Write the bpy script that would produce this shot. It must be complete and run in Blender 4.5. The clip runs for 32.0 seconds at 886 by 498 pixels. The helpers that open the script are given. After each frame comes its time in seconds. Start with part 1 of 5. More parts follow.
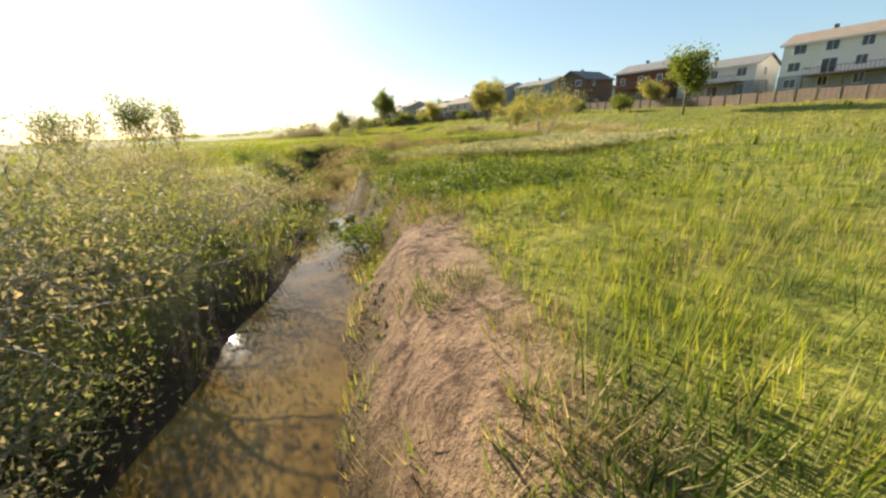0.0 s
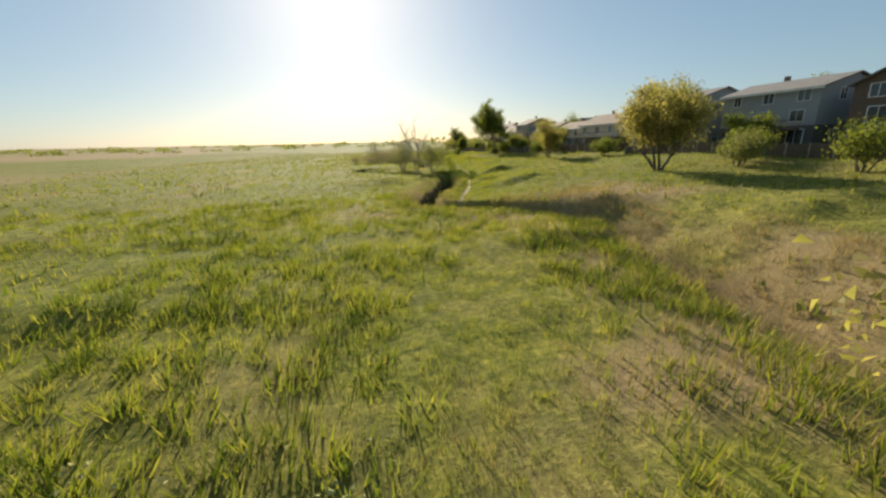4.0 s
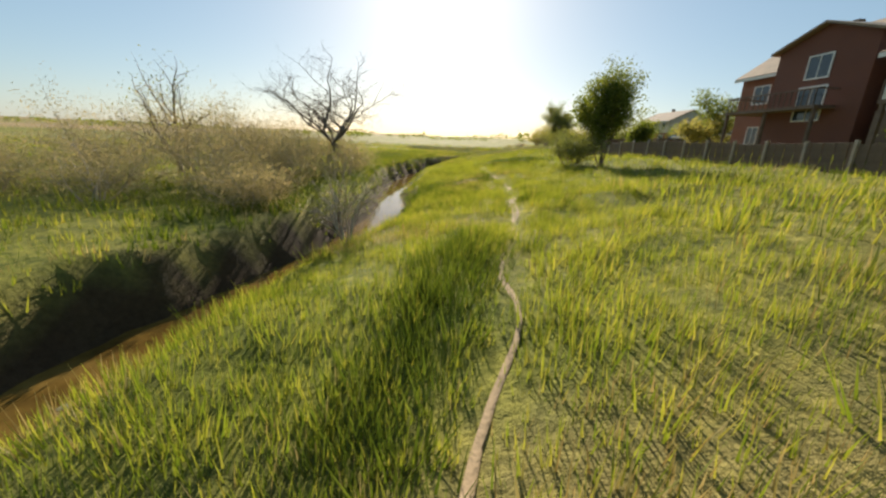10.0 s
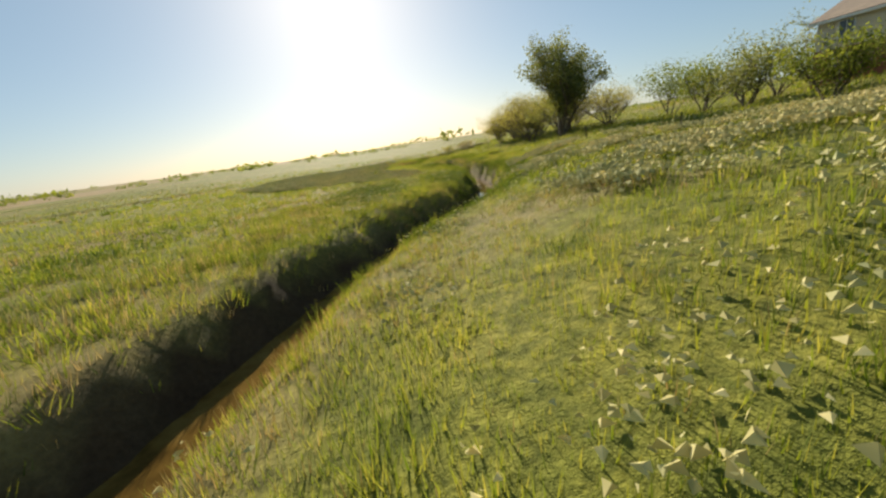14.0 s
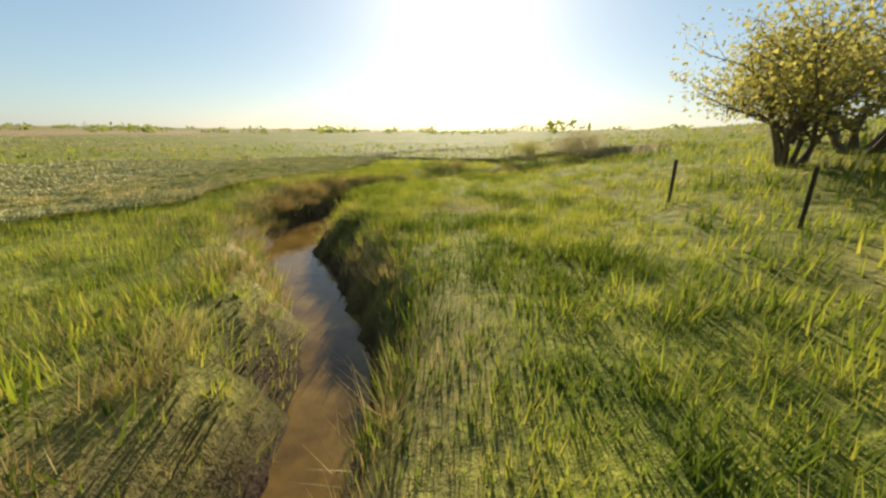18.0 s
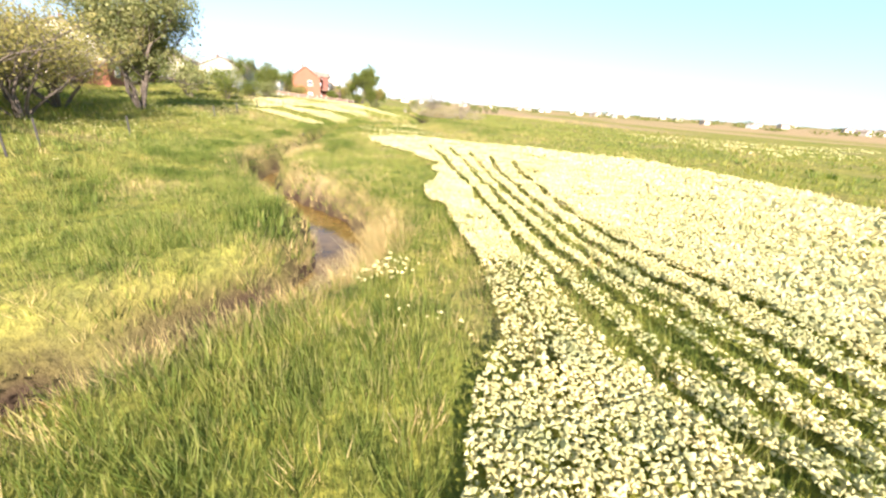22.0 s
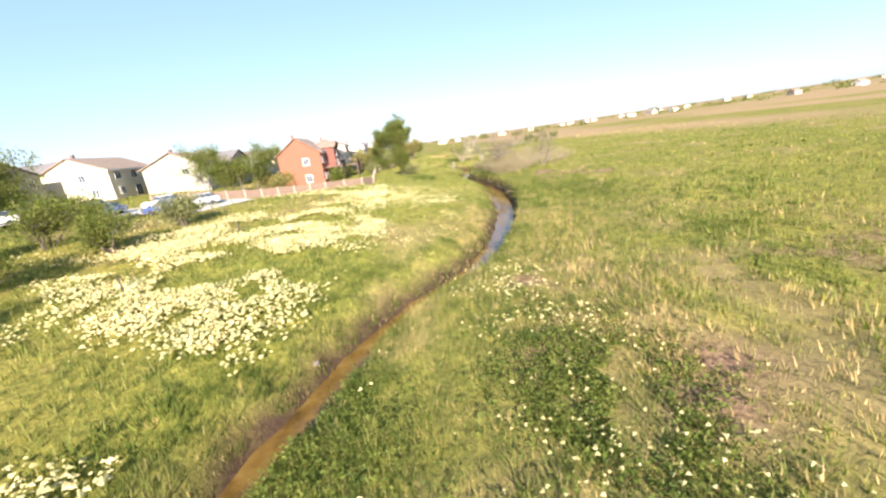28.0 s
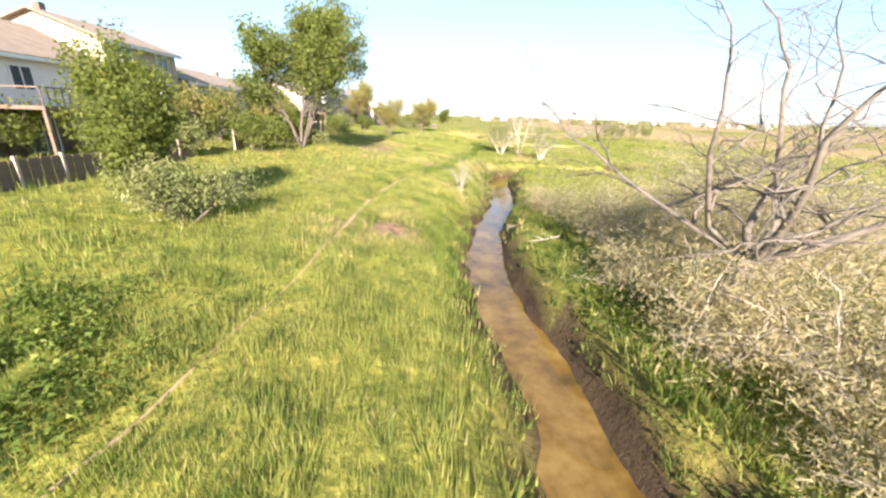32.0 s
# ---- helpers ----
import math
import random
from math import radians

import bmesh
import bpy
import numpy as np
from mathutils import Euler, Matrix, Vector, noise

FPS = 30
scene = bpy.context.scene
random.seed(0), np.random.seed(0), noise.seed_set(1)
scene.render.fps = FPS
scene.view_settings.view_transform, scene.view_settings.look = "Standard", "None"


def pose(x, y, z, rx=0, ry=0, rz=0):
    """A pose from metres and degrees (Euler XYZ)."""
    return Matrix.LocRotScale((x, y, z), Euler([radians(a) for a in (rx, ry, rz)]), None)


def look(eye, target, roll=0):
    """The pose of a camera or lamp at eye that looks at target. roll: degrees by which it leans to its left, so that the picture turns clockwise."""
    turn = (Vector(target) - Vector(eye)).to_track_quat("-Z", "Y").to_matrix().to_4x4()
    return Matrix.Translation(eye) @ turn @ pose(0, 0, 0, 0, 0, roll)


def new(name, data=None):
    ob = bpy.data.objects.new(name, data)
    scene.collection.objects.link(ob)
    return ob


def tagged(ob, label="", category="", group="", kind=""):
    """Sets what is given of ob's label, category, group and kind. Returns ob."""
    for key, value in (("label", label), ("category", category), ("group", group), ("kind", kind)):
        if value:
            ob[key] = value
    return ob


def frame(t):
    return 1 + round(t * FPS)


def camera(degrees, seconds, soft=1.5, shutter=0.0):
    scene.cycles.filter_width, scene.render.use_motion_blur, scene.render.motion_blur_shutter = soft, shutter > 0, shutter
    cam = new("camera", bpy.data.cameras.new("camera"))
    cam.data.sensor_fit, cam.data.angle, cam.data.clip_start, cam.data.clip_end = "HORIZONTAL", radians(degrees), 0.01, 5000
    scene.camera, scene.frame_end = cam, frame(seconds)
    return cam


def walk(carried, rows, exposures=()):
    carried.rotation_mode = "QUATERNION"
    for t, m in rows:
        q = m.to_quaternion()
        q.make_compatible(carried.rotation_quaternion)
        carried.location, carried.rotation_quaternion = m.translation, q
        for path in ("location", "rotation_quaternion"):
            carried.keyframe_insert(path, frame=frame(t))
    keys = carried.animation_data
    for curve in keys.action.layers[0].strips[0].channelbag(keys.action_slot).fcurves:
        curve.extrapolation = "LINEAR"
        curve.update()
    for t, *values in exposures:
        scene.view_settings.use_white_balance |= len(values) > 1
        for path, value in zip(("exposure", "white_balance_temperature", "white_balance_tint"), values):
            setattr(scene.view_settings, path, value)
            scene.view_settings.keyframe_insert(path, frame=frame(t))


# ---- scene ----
cam = camera(99.0, 32.0, soft=2.5)
PATH = [
    (0, (-38.24, -68.46, 1.88), (-37.208, -66.863, 1.258), -3.40),
    (0.5, (-35.67, -66.54, 1.76), (-34.834, -64.825, 1.177), 2.22),
    (1, (-33.13, -64.02, 1.99), (-32.372, -62.257, 1.438), 3.66),
    (1.5, (-30.62, -59.91, 3.99), (-29.844, -58.151, 3.429), 2.26),
    (2, (-27.44, -54.11, 4.70), (-26.652, -52.353, 4.162), -0.20),
    (2.5, (-24.23, -48.00, 5.19), (-23.450, -46.240, 4.654), 0.10),
    (3, (-17.93, -42.95, 5.86), (-17.295, -41.131, 5.320), 0.97),
    (3.5, (-11.09, -36.18, 5.90), (-10.615, -34.315, 5.357), 0.67),
    (5.5, (-0.00, -0.00, 4.60), (0.550, 1.850, 4.076), -6.85),
    (6, (3.74, 8.47, 4.45), (4.264, 10.335, 3.927), -5.28),
    (6.5, (7.71, 17.34, 3.78), (8.186, 19.215, 3.263), -1.95),
    (7, (11.32, 26.08, 3.04), (11.756, 27.962, 2.523), 2.00),
    (7.5, (14.77, 35.43, 3.42), (15.088, 37.327, 2.885), 1.47),
    (8, (18.49, 45.47, 3.77), (18.696, 47.382, 3.226), 2.45),
    (8.5, (21.00, 53.70, 4.25), (21.128, 55.619, 3.694), 3.22),
    (9, (21.95, 63.07, 4.31), (22.033, 64.986, 3.737), 3.38),
    (9.5, (22.47, 71.52, 3.73), (22.535, 73.441, 3.162), 3.13),
    (10, (22.87, 80.26, 3.08), (22.915, 82.184, 2.525), 2.27),
    (10.5, (23.31, 88.41, 2.72), (23.367, 90.337, 2.192), 0.73),
    (11, (25.32, 96.77, 2.34), (25.371, 98.710, 1.834), -0.96),
    (11.5, (26.55, 105.14, 2.80), (26.58, 107.064, 2.264), -2.9),
    (12, (26.60, 113.00, 2.95), (26.667, 114.926, 2.416), -4.6),
    (12.5, (26.90, 121.80, 3.05), (27.048, 123.723, 2.522), -5.8),
    (13, (27.60, 130.60, 3.15), (27.819, 132.523, 2.646), -7.1),
    (13.5, (28.90, 139.50, 3.30), (29.182, 141.411, 2.782), -7.9),
    (15.5, (36.59, 172.60, 2.65), (37.037, 174.468, 2.080), -7.90),
    (16, (39.94, 180.71, 2.27), (40.277, 182.599, 1.710), -4.76),
    (16.5, (42.54, 188.20, 1.90), (42.793, 190.102, 1.346), -2.40),
    (17, (44.80, 196.21, 1.87), (44.953, 198.125, 1.319), -1.13),
    (17.5, (46.20, 203.64, 2.10), (46.274, 205.554, 1.536), 0.34),
    (18, (47.44, 211.10, 2.65), (47.346, 213.010, 2.073), 0.37),
    (18.5, (47.30, 219.35, 2.86), (46.894, 221.211, 2.259), 0.60),
    (19, (47.48, 225.39, 3.19), (46.546, 227.036, 2.548), 0.20),
    (19.5, (47.52, 230.83, 3.26), (45.927, 231.803, 2.562), 0.20),
    (20, (45.83, 235.46, 2.89), (43.947, 235.542, 2.223), -1.12),
    (20.5, (44.76, 239.58, 3.84), (43.022, 238.904, 3.131), -0.68),
    (21, (42.53, 241.99, 3.99), (41.217, 240.639, 3.311), 0.63),
    (21.5, (41.07, 242.53, 3.96), (40.195, 240.861, 3.276), 3.93),
    (22, (39.64, 242.77, 3.98), (39.185, 240.955, 3.275), 4.29),
    (22.5, (38.56, 242.28, 4.08), (38.412, 240.417, 3.364), 4.21),
    (23, (37.80, 240.86, 4.15), (37.837, 238.993, 3.446), 3.89),
    (23.5, (37.33, 238.55, 4.18), (37.479, 236.683, 3.488), 3.04),
    (24, (37.15, 235.48, 4.24), (37.353, 233.614, 3.561), 1.32),
    (24.5, (37.40, 231.36, 3.99), (37.624, 229.481, 3.361), -0.64),
    (26.5, (37.21, 210.23, 5.25), (37.316, 208.306, 4.714), -9.78),
    (27, (36.85, 204.73, 6.07), (36.876, 202.805, 5.541), -9.79),
    (27.5, (36.27, 198.27, 6.83), (36.188, 196.339, 6.293), -8.94),
    (28, (35.37, 191.37, 7.45), (35.193, 189.448, 6.914), -8.10),
    (28.5, (34.07, 183.43, 7.66), (33.817, 181.525, 7.125), -7.53),
    (29, (32.16, 174.55, 7.93), (31.882, 172.652, 7.376), -7.06),
    (29.5, (29.78, 165.54, 7.66), (29.507, 163.636, 7.102), -5.98),
    (30, (27.38, 156.68, 7.22), (27.132, 154.771, 6.661), -4.15),
    (30.5, (24.97, 147.93, 6.80), (24.777, 146.020, 6.228), -1.96),
    (31, (22.32, 139.30, 6.52), (22.184, 137.402, 5.912), -0.55),
    (31.5, (22.20, 130.54, 6.13), (22.111, 128.650, 5.497), 1.00),
    (32, (22.50, 121.69, 5.73), (22.448, 119.802, 5.080), 1.90),
]
walk(cam, [(t, look(eye, target, roll)) for t, eye, target, roll in PATH],
     exposures=[(0, 1.5, 6850, 15), (1, 1.15, 6850, 15), (2, 1.2, 6850, 15), (3, 0.75, 6850, 13), (6, 0.9, 6850, 14), (7, 0.85, 6850, 14), (8, 1.37, 6850, 16), (9, 0.97, 6850, 13), (10.5, 1.0, 6850, 14), (11, 0.87, 6850, 14), (13, 0.78, 6850, 14), (17, 1.1, 6850, 13), (19.3, 1.0, 6850, 15), (20.3, 1.5, 6600, 20), (21.3, 2.05, 6350, 24), (23, 2.17, 6350, 26), (25, 2.0, 6350, 26), (28, 1.95, 6350, 28), (30, 2.0, 6350, 24), (32, 2.3, 6350, 24)])

# ---- world, sun ----
SUN_EL = radians(24)
world = bpy.data.worlds.new("sky")
scene.world = world
world.use_nodes = True
wn = world.node_tree.nodes
sky = wn.new("ShaderNodeTexSky")
sky.sky_type, sky.sun_disc = "NISHITA", False
sky.sun_elevation, sky.sun_rotation = SUN_EL, 0.0
sky.air_density, sky.dust_density, sky.ozone_density = 1.0, 0.6, 1.8
wn["Background"].inputs["Strength"].default_value = 0.05
pale = wn.new("ShaderNodeHueSaturation")
pale.inputs["Saturation"].default_value = 1.0
haze = wn.new("ShaderNodeMix")
haze.data_type = "RGBA"
haze.inputs["Factor"].default_value, haze.inputs["B"].default_value = 0.34, (3.5, 6.6, 8.5, 1)
world.node_tree.links.new(sky.outputs[0], haze.inputs["A"])
world.node_tree.links.new(haze.outputs["Result"], pale.inputs["Color"])
world.node_tree.links.new(pale.outputs[0], wn["Background"].inputs[0])
sun = new("sun", bpy.data.lights.new("sun", "SUN"))
sun.data.energy, sun.data.angle, sun.data.color = 5.0, radians(0.6), (1.0, 0.945, 0.8)
sun.rotation_euler = Euler((SUN_EL - math.pi / 2, 0, 0))
sun.location = (0, 0, 60)


# ---- materials ----
def mat(name, build):
    m = bpy.data.materials.new(name)
    m.use_nodes = True
    n, l = m.node_tree.nodes, m.node_tree.links
    build(n, l, n["Principled BSDF"], n["Material Output"])
    return m


def noise_node(n, l, scale, detail=4, rough=0.6, coord="Object"):
    c = n.new("ShaderNodeTexCoord")
    t = n.new("ShaderNodeTexNoise")
    t.inputs["Scale"].default_value, t.inputs["Detail"].default_value, t.inputs["Roughness"].default_value = scale, detail, rough
    l.new(c.outputs[coord], t.inputs["Vector"])
    return t.outputs["Fac"]


def ramp(n, l, fac, stops):
    r = n.new("ShaderNodeValToRGB")
    e = r.color_ramp.elements
    while len(e) < len(stops):
        e.new(0.5)
    for el, (p, c) in zip(e, stops):
        el.position, el.color = p, (*c, 1)
    l.new(fac, r.inputs["Fac"])
    return r.outputs["Color"]


def mix(n, l, fac, a, b, kind="MIX"):
    m = n.new("ShaderNodeMix")
    m.data_type, m.blend_type = "RGBA", kind
    for s, v in ((m.inputs["Factor"], fac), (m.inputs["A"], a), (m.inputs["B"], b)):
        if isinstance(v, (int, float)):
            s.default_value = v
        elif isinstance(v, tuple):
            s.default_value = (*v, 1)
        else:
            l.new(v, s)
    return m.outputs["Result"]


def bump(n, l, bs, height, strength, dist):
    b = n.new("ShaderNodeBump")
    b.inputs["Strength"].default_value, b.inputs["Distance"].default_value = strength, dist
    l.new(height, b.inputs["Height"])
    l.new(b.outputs["Normal"], bs.inputs["Normal"])


def plain(name, a, b, scale=6.0, rough=0.8, bumps=0.3, dist=0.02, metal=0.0, coord="Object", grain=None):
    """Two tones mixed by noise at two scales, with fine relief."""
    def build(n, l, bs, out):
        big = noise_node(n, l, scale, 5, 0.65, coord)
        fine = noise_node(n, l, scale * (grain or 9.0), 3, 0.6, coord)
        c = ramp(n, l, big, [(0.32, a), (0.68, b)])
        c = mix(n, l, 0.35, c, mix(n, l, fine, tuple(v * 0.55 for v in a), tuple(min(1, v * 1.25) for v in b)))
        l.new(c, bs.inputs["Base Color"])
        bs.inputs["Roughness"].default_value, bs.inputs["Metallic"].default_value = rough, metal
        bump(n, l, bs, fine, bumps, dist)
    return mat(name, build)


def leafy(name, tones, trans=0.45, rough=0.6, tint=None):
    """Thin leaves or blades: each island takes its own tone, and light shines through."""
    def build(n, l, bs, out):
        g = n.new("ShaderNodeNewGeometry")
        c = ramp(n, l, g.outputs["Random Per Island"], [(i / max(1, len(tones) - 1), t) for i, t in enumerate(tones)])
        big = noise_node(n, l, 0.09, 3, 0.6)
        c = mix(n, l, big, mix(n, l, 1.0, c, (0.72, 0.82, 0.7), "MULTIPLY"), mix(n, l, 1.0, c, (1.2, 1.1, 0.9), "MULTIPLY"))
        tuft = noise_node(n, l, 1.1, 3, 0.7)
        c = mix(n, l, 1.0, c, ramp(n, l, tuft, [(0.32, (0.55, 0.63, 0.55)), (0.68, (1.28, 1.2, 1.1))]), "MULTIPLY")
        l.new(c, bs.inputs["Base Color"])
        bs.inputs["Roughness"].default_value = rough
        bs.inputs["Specular IOR Level"].default_value = 0.12
        t = n.new("ShaderNodeBsdfTranslucent")
        l.new(mix(n, l, 1.0, c, tint or (1.25, 1.2, 0.55), "MULTIPLY"), t.inputs["Color"])
        m = n.new("ShaderNodeMixShader")
        m.inputs["Fac"].default_value = trans
        l.new(bs.outputs[0], m.inputs[1])
        l.new(t.outputs[0], m.inputs[2])
        l.new(m.outputs[0], out.inputs["Surface"])
    return mat(name, build)


def ground_build(n, l, bs, out):
    def attr(name):
        a = n.new("ShaderNodeAttribute")
        a.attribute_name = name
        return a.outputs["Fac"]
    wide = noise_node(n, l, 0.045, 5, 0.6)
    mid = noise_node(n, l, 0.5, 6, 0.65)
    fine = noise_node(n, l, 7.0, 4, 0.7)
    green = mix(n, l, mid, (0.115, 0.135, 0.024), (0.265, 0.265, 0.058))
    green = mix(n, l, ramp(n, l, wide, [(0.4, (0, 0, 0)), (0.62, (1, 1, 1))]), green, mix(n, l, mid, (0.175, 0.165, 0.038), (0.33, 0.285, 0.085)))
    clump = noise_node(n, l, 1.1, 3, 0.7)
    green = mix(n, l, 1.0, green, ramp(n, l, clump, [(0.32, (0.5, 0.58, 0.5)), (0.68, (1.25, 1.18, 1.05))]), "MULTIPLY")
    small = noise_node(n, l, 3.6, 4, 0.7)
    green = mix(n, l, 1.0, green, ramp(n, l, small, [(0.34, (0.5, 0.56, 0.48)), (0.66, (1.25, 1.2, 1.05))]), "MULTIPLY")
    dry = mix(n, l, mid, (0.2, 0.135, 0.065), (0.37, 0.27, 0.135))
    soil = mix(n, l, mid, (0.2, 0.12, 0.07), (0.36, 0.235, 0.14))
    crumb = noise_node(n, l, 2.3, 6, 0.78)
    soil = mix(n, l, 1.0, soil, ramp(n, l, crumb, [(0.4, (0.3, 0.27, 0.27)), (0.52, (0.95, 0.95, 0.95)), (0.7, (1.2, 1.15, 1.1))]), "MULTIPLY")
    # dark tone for wet creek mud and for shade painted on the banks
    mud_and_shade = mix(n, l, mid, (0.025, 0.016, 0.01), (0.085, 0.055, 0.032))
    c = mix(n, l, attr("dry"), green, dry)
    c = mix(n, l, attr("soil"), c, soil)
    c = mix(n, l, attr("bank"), c, mud_and_shade)
    c = mix(n, l, 1.0, c, ramp(n, l, fine, [(0.25, (0.65, 0.65, 0.65)), (0.7, (1.15, 1.15, 1.15))]), "MULTIPLY")
    l.new(c, bs.inputs["Base Color"])
    bs.inputs["Roughness"].default_value = 0.95
    bs.inputs["Specular IOR Level"].default_value = 0.1
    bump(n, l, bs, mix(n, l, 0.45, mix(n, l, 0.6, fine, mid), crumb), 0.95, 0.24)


def water_build(n, l, bs, out):
    w = noise_node(n, l, 2.2, 3, 0.5)
    bed = noise_node(n, l, 0.7, 5, 0.65)
    l.new(ramp(n, l, bed, [(0.3, (0.05, 0.03, 0.008)), (0.5, (0.12, 0.07, 0.017)), (0.75, (0.2, 0.13, 0.038))]), bs.inputs["Base Color"])
    bs.inputs["Roughness"].default_value = 0.04
    bs.inputs["IOR"].default_value = 1.33
    bump(n, l, bs, w, 0.05, 0.05)


M_GROUND = mat("meadow_ground", ground_build)
M_WATER = mat("brown_water", water_build)
M_GRASS = leafy("grass_blades", [(0.135, 0.185, 0.05), (0.18, 0.225, 0.064), (0.24, 0.265, 0.085), (0.295, 0.295, 0.11), (0.365, 0.325, 0.18)], 0.5, 0.6, (1.25, 1.2, 0.36))
M_DRY = leafy("dry_grass", [(0.3, 0.22, 0.115), (0.44, 0.33, 0.18), (0.54, 0.43, 0.26), (0.22, 0.2, 0.075)], 0.3, 0.8, (1.1, 1.0, 0.75))
M_WEED = leafy("dark_weeds", [(0.06, 0.09, 0.022), (0.105, 0.145, 0.034), (0.18, 0.21, 0.058)], 0.4)
M_FLOWER = leafy("cream_flowers", [(0.46, 0.41, 0.23), (0.6, 0.54, 0.33), (0.74, 0.68, 0.46)], 0.35, 0.8, (1.05, 1.0, 0.8))
M_LEAF = leafy("green_leaves", [(0.12, 0.155, 0.045), (0.165, 0.195, 0.06), (0.23, 0.25, 0.085)], 0.6)
M_LEAF_Y = leafy("yellow_green_leaves", [(0.25, 0.225, 0.09), (0.35, 0.31, 0.14), (0.44, 0.39, 0.2)], 0.6, 0.6, (1.15, 1.1, 0.6))
M_LEAF_G = leafy("grey_green_leaves", [(0.15, 0.17, 0.08), (0.22, 0.235, 0.12), (0.3, 0.3, 0.17)], 0.45)
M_BRUSH = leafy("pale_brush", [(0.28, 0.23, 0.155), (0.38, 0.32, 0.225), (0.32, 0.285, 0.175), (0.48, 0.41, 0.3)], 0.45, 0.8, (1.1, 1.0, 0.8))
M_PATH = plain("worn_dirt", (0.2, 0.135, 0.07), (0.36, 0.255, 0.145), 1.5, 0.95, 0.6, 0.03)
M_TWIG = plain("grey_twigs", (0.22, 0.18, 0.135), (0.42, 0.36, 0.28), 3.0, 0.9)
M_BARK = plain("grey_brown_bark", (0.06, 0.045, 0.032), (0.17, 0.135, 0.1), 5.0, 0.95, 0.8, 0.04)
M_BARK_PALE = plain("pale_bark", (0.2, 0.16, 0.11), (0.42, 0.36, 0.28), 5.0, 0.9, 0.6, 0.03)
M_BARK_GREY = plain("grey_bark", (0.085, 0.068, 0.05), (0.2, 0.165, 0.125), 5.0, 0.95, 0.7, 0.03)
M_ROOF = plain("tan_shingles", (0.16, 0.12, 0.085), (0.27, 0.2, 0.14), 1.2, 0.9, 0.5, 0.03)
M_ROOF_G = plain("grey_shingles", (0.1, 0.095, 0.09), (0.2, 0.185, 0.17), 1.2, 0.9, 0.5, 0.03)
M_GLASS = plain("dark_window_glass", (0.03, 0.04, 0.05), (0.06, 0.08, 0.1), 0.5, 0.06, 0.0)
M_TRIM = plain("white_trim", (0.62, 0.6, 0.56), (0.78, 0.76, 0.72), 2.0, 0.6, 0.1)
M_WOOD = plain("weathered_wood", (0.085, 0.055, 0.036), (0.19, 0.13, 0.088), 3.0, 0.85, 0.5, 0.01)
M_POST = plain("pale_wood_post", (0.26, 0.21, 0.155), (0.42, 0.35, 0.27), 4.0, 0.8, 0.4)
M_METAL = plain("dark_metal", (0.02, 0.022, 0.02), (0.06, 0.05, 0.045), 8.0, 0.6, 0.2, 0.005, 0.4)
M_TYRE = plain("black_rubber", (0.012, 0.012, 0.012), (0.03, 0.03, 0.03), 8.0, 0.85, 0.2)
M_CONC = plain("pale_concrete", (0.36, 0.33, 0.29), (0.5, 0.47, 0.42), 1.0, 0.85, 0.2)
M_ROCK = plain("creek_stone", (0.09, 0.075, 0.058), (0.22, 0.185, 0.145), 3.0, 0.9, 0.7, 0.03)


# ---- shared shaping ----
rng = np.random.default_rng(7)


def vnoise(x, y, scale, seed=0):
    """Smooth value noise in -1..1 on arrays."""
    x, y = np.asarray(x, float) / scale, np.asarray(y, float) / scale
    xi, yi = np.floor(x).astype(np.int64), np.floor(y).astype(np.int64)
    fx, fy = x - xi, y - yi
    fx, fy = fx * fx * (3 - 2 * fx), fy * fy * (3 - 2 * fy)

    def h(i, j):
        k = (i * 374761393 + j * 668265263 + seed * 974711) & 0x7FFFFFFF
        k = ((k ^ (k >> 13)) * 1274126177) & 0x7FFFFFFF
        return ((k ^ (k >> 16)) & 0xFFFF) / 32767.5 - 1.0
    return (h(xi, yi) * (1 - fx) + h(xi + 1, yi) * fx) * (1 - fy) + (h(xi, yi + 1) * (1 - fx) + h(xi + 1, yi + 1) * fx) * fy


def smooth(a, b, x):
    t = np.clip((np.asarray(x, float) - a) / (b - a), 0, 1)
    return t * t * (3 - 2 * t)


def curve(points, step=1.0):
    """A smooth line through the points (Catmull-Rom), as an array."""
    p = np.array([points[0], *points, points[-1]], float)
    out = []
    for a, b, c, d in zip(p, p[1:], p[2:], p[3:]):
        n = max(2, int(np.linalg.norm(c - b) / step))
        t = np.arange(n)[:, None] / n
        out.append(0.5 * (2 * b + (c - a) * t + (2 * a - 5 * b + 4 * c - d) * t**2 + (3 * b - a - 3 * c + d) * t**3))
    out.append(p[-1:])
    return np.concatenate(out)


def near_line(x, y, line):
    """Distance to a line, the signed side (positive to its right), and the place along it."""
    x, y = np.asarray(x, float), np.asarray(y, float)
    best, side, along = np.full(x.shape, 1e9), np.zeros(x.shape), np.zeros(x.shape)
    run = 0.0
    for (ax, ay), (bx, by) in zip(line, line[1:]):
        dx, dy = bx - ax, by - ay
        ll = dx * dx + dy * dy + 1e-12
        t = np.clip(((x - ax) * dx + (y - ay) * dy) / ll, 0, 1)
        ex, ey = x - ax - t * dx, y - ay - t * dy
        d = ex * ex + ey * ey
        m = d < best
        best = np.where(m, d, best)
        side = np.where(m, np.sign(dy * ex - dx * ey), side)
        along = np.where(m, run + t * math.sqrt(ll), along)
        run += math.sqrt(ll)
    return np.sqrt(best), side, along


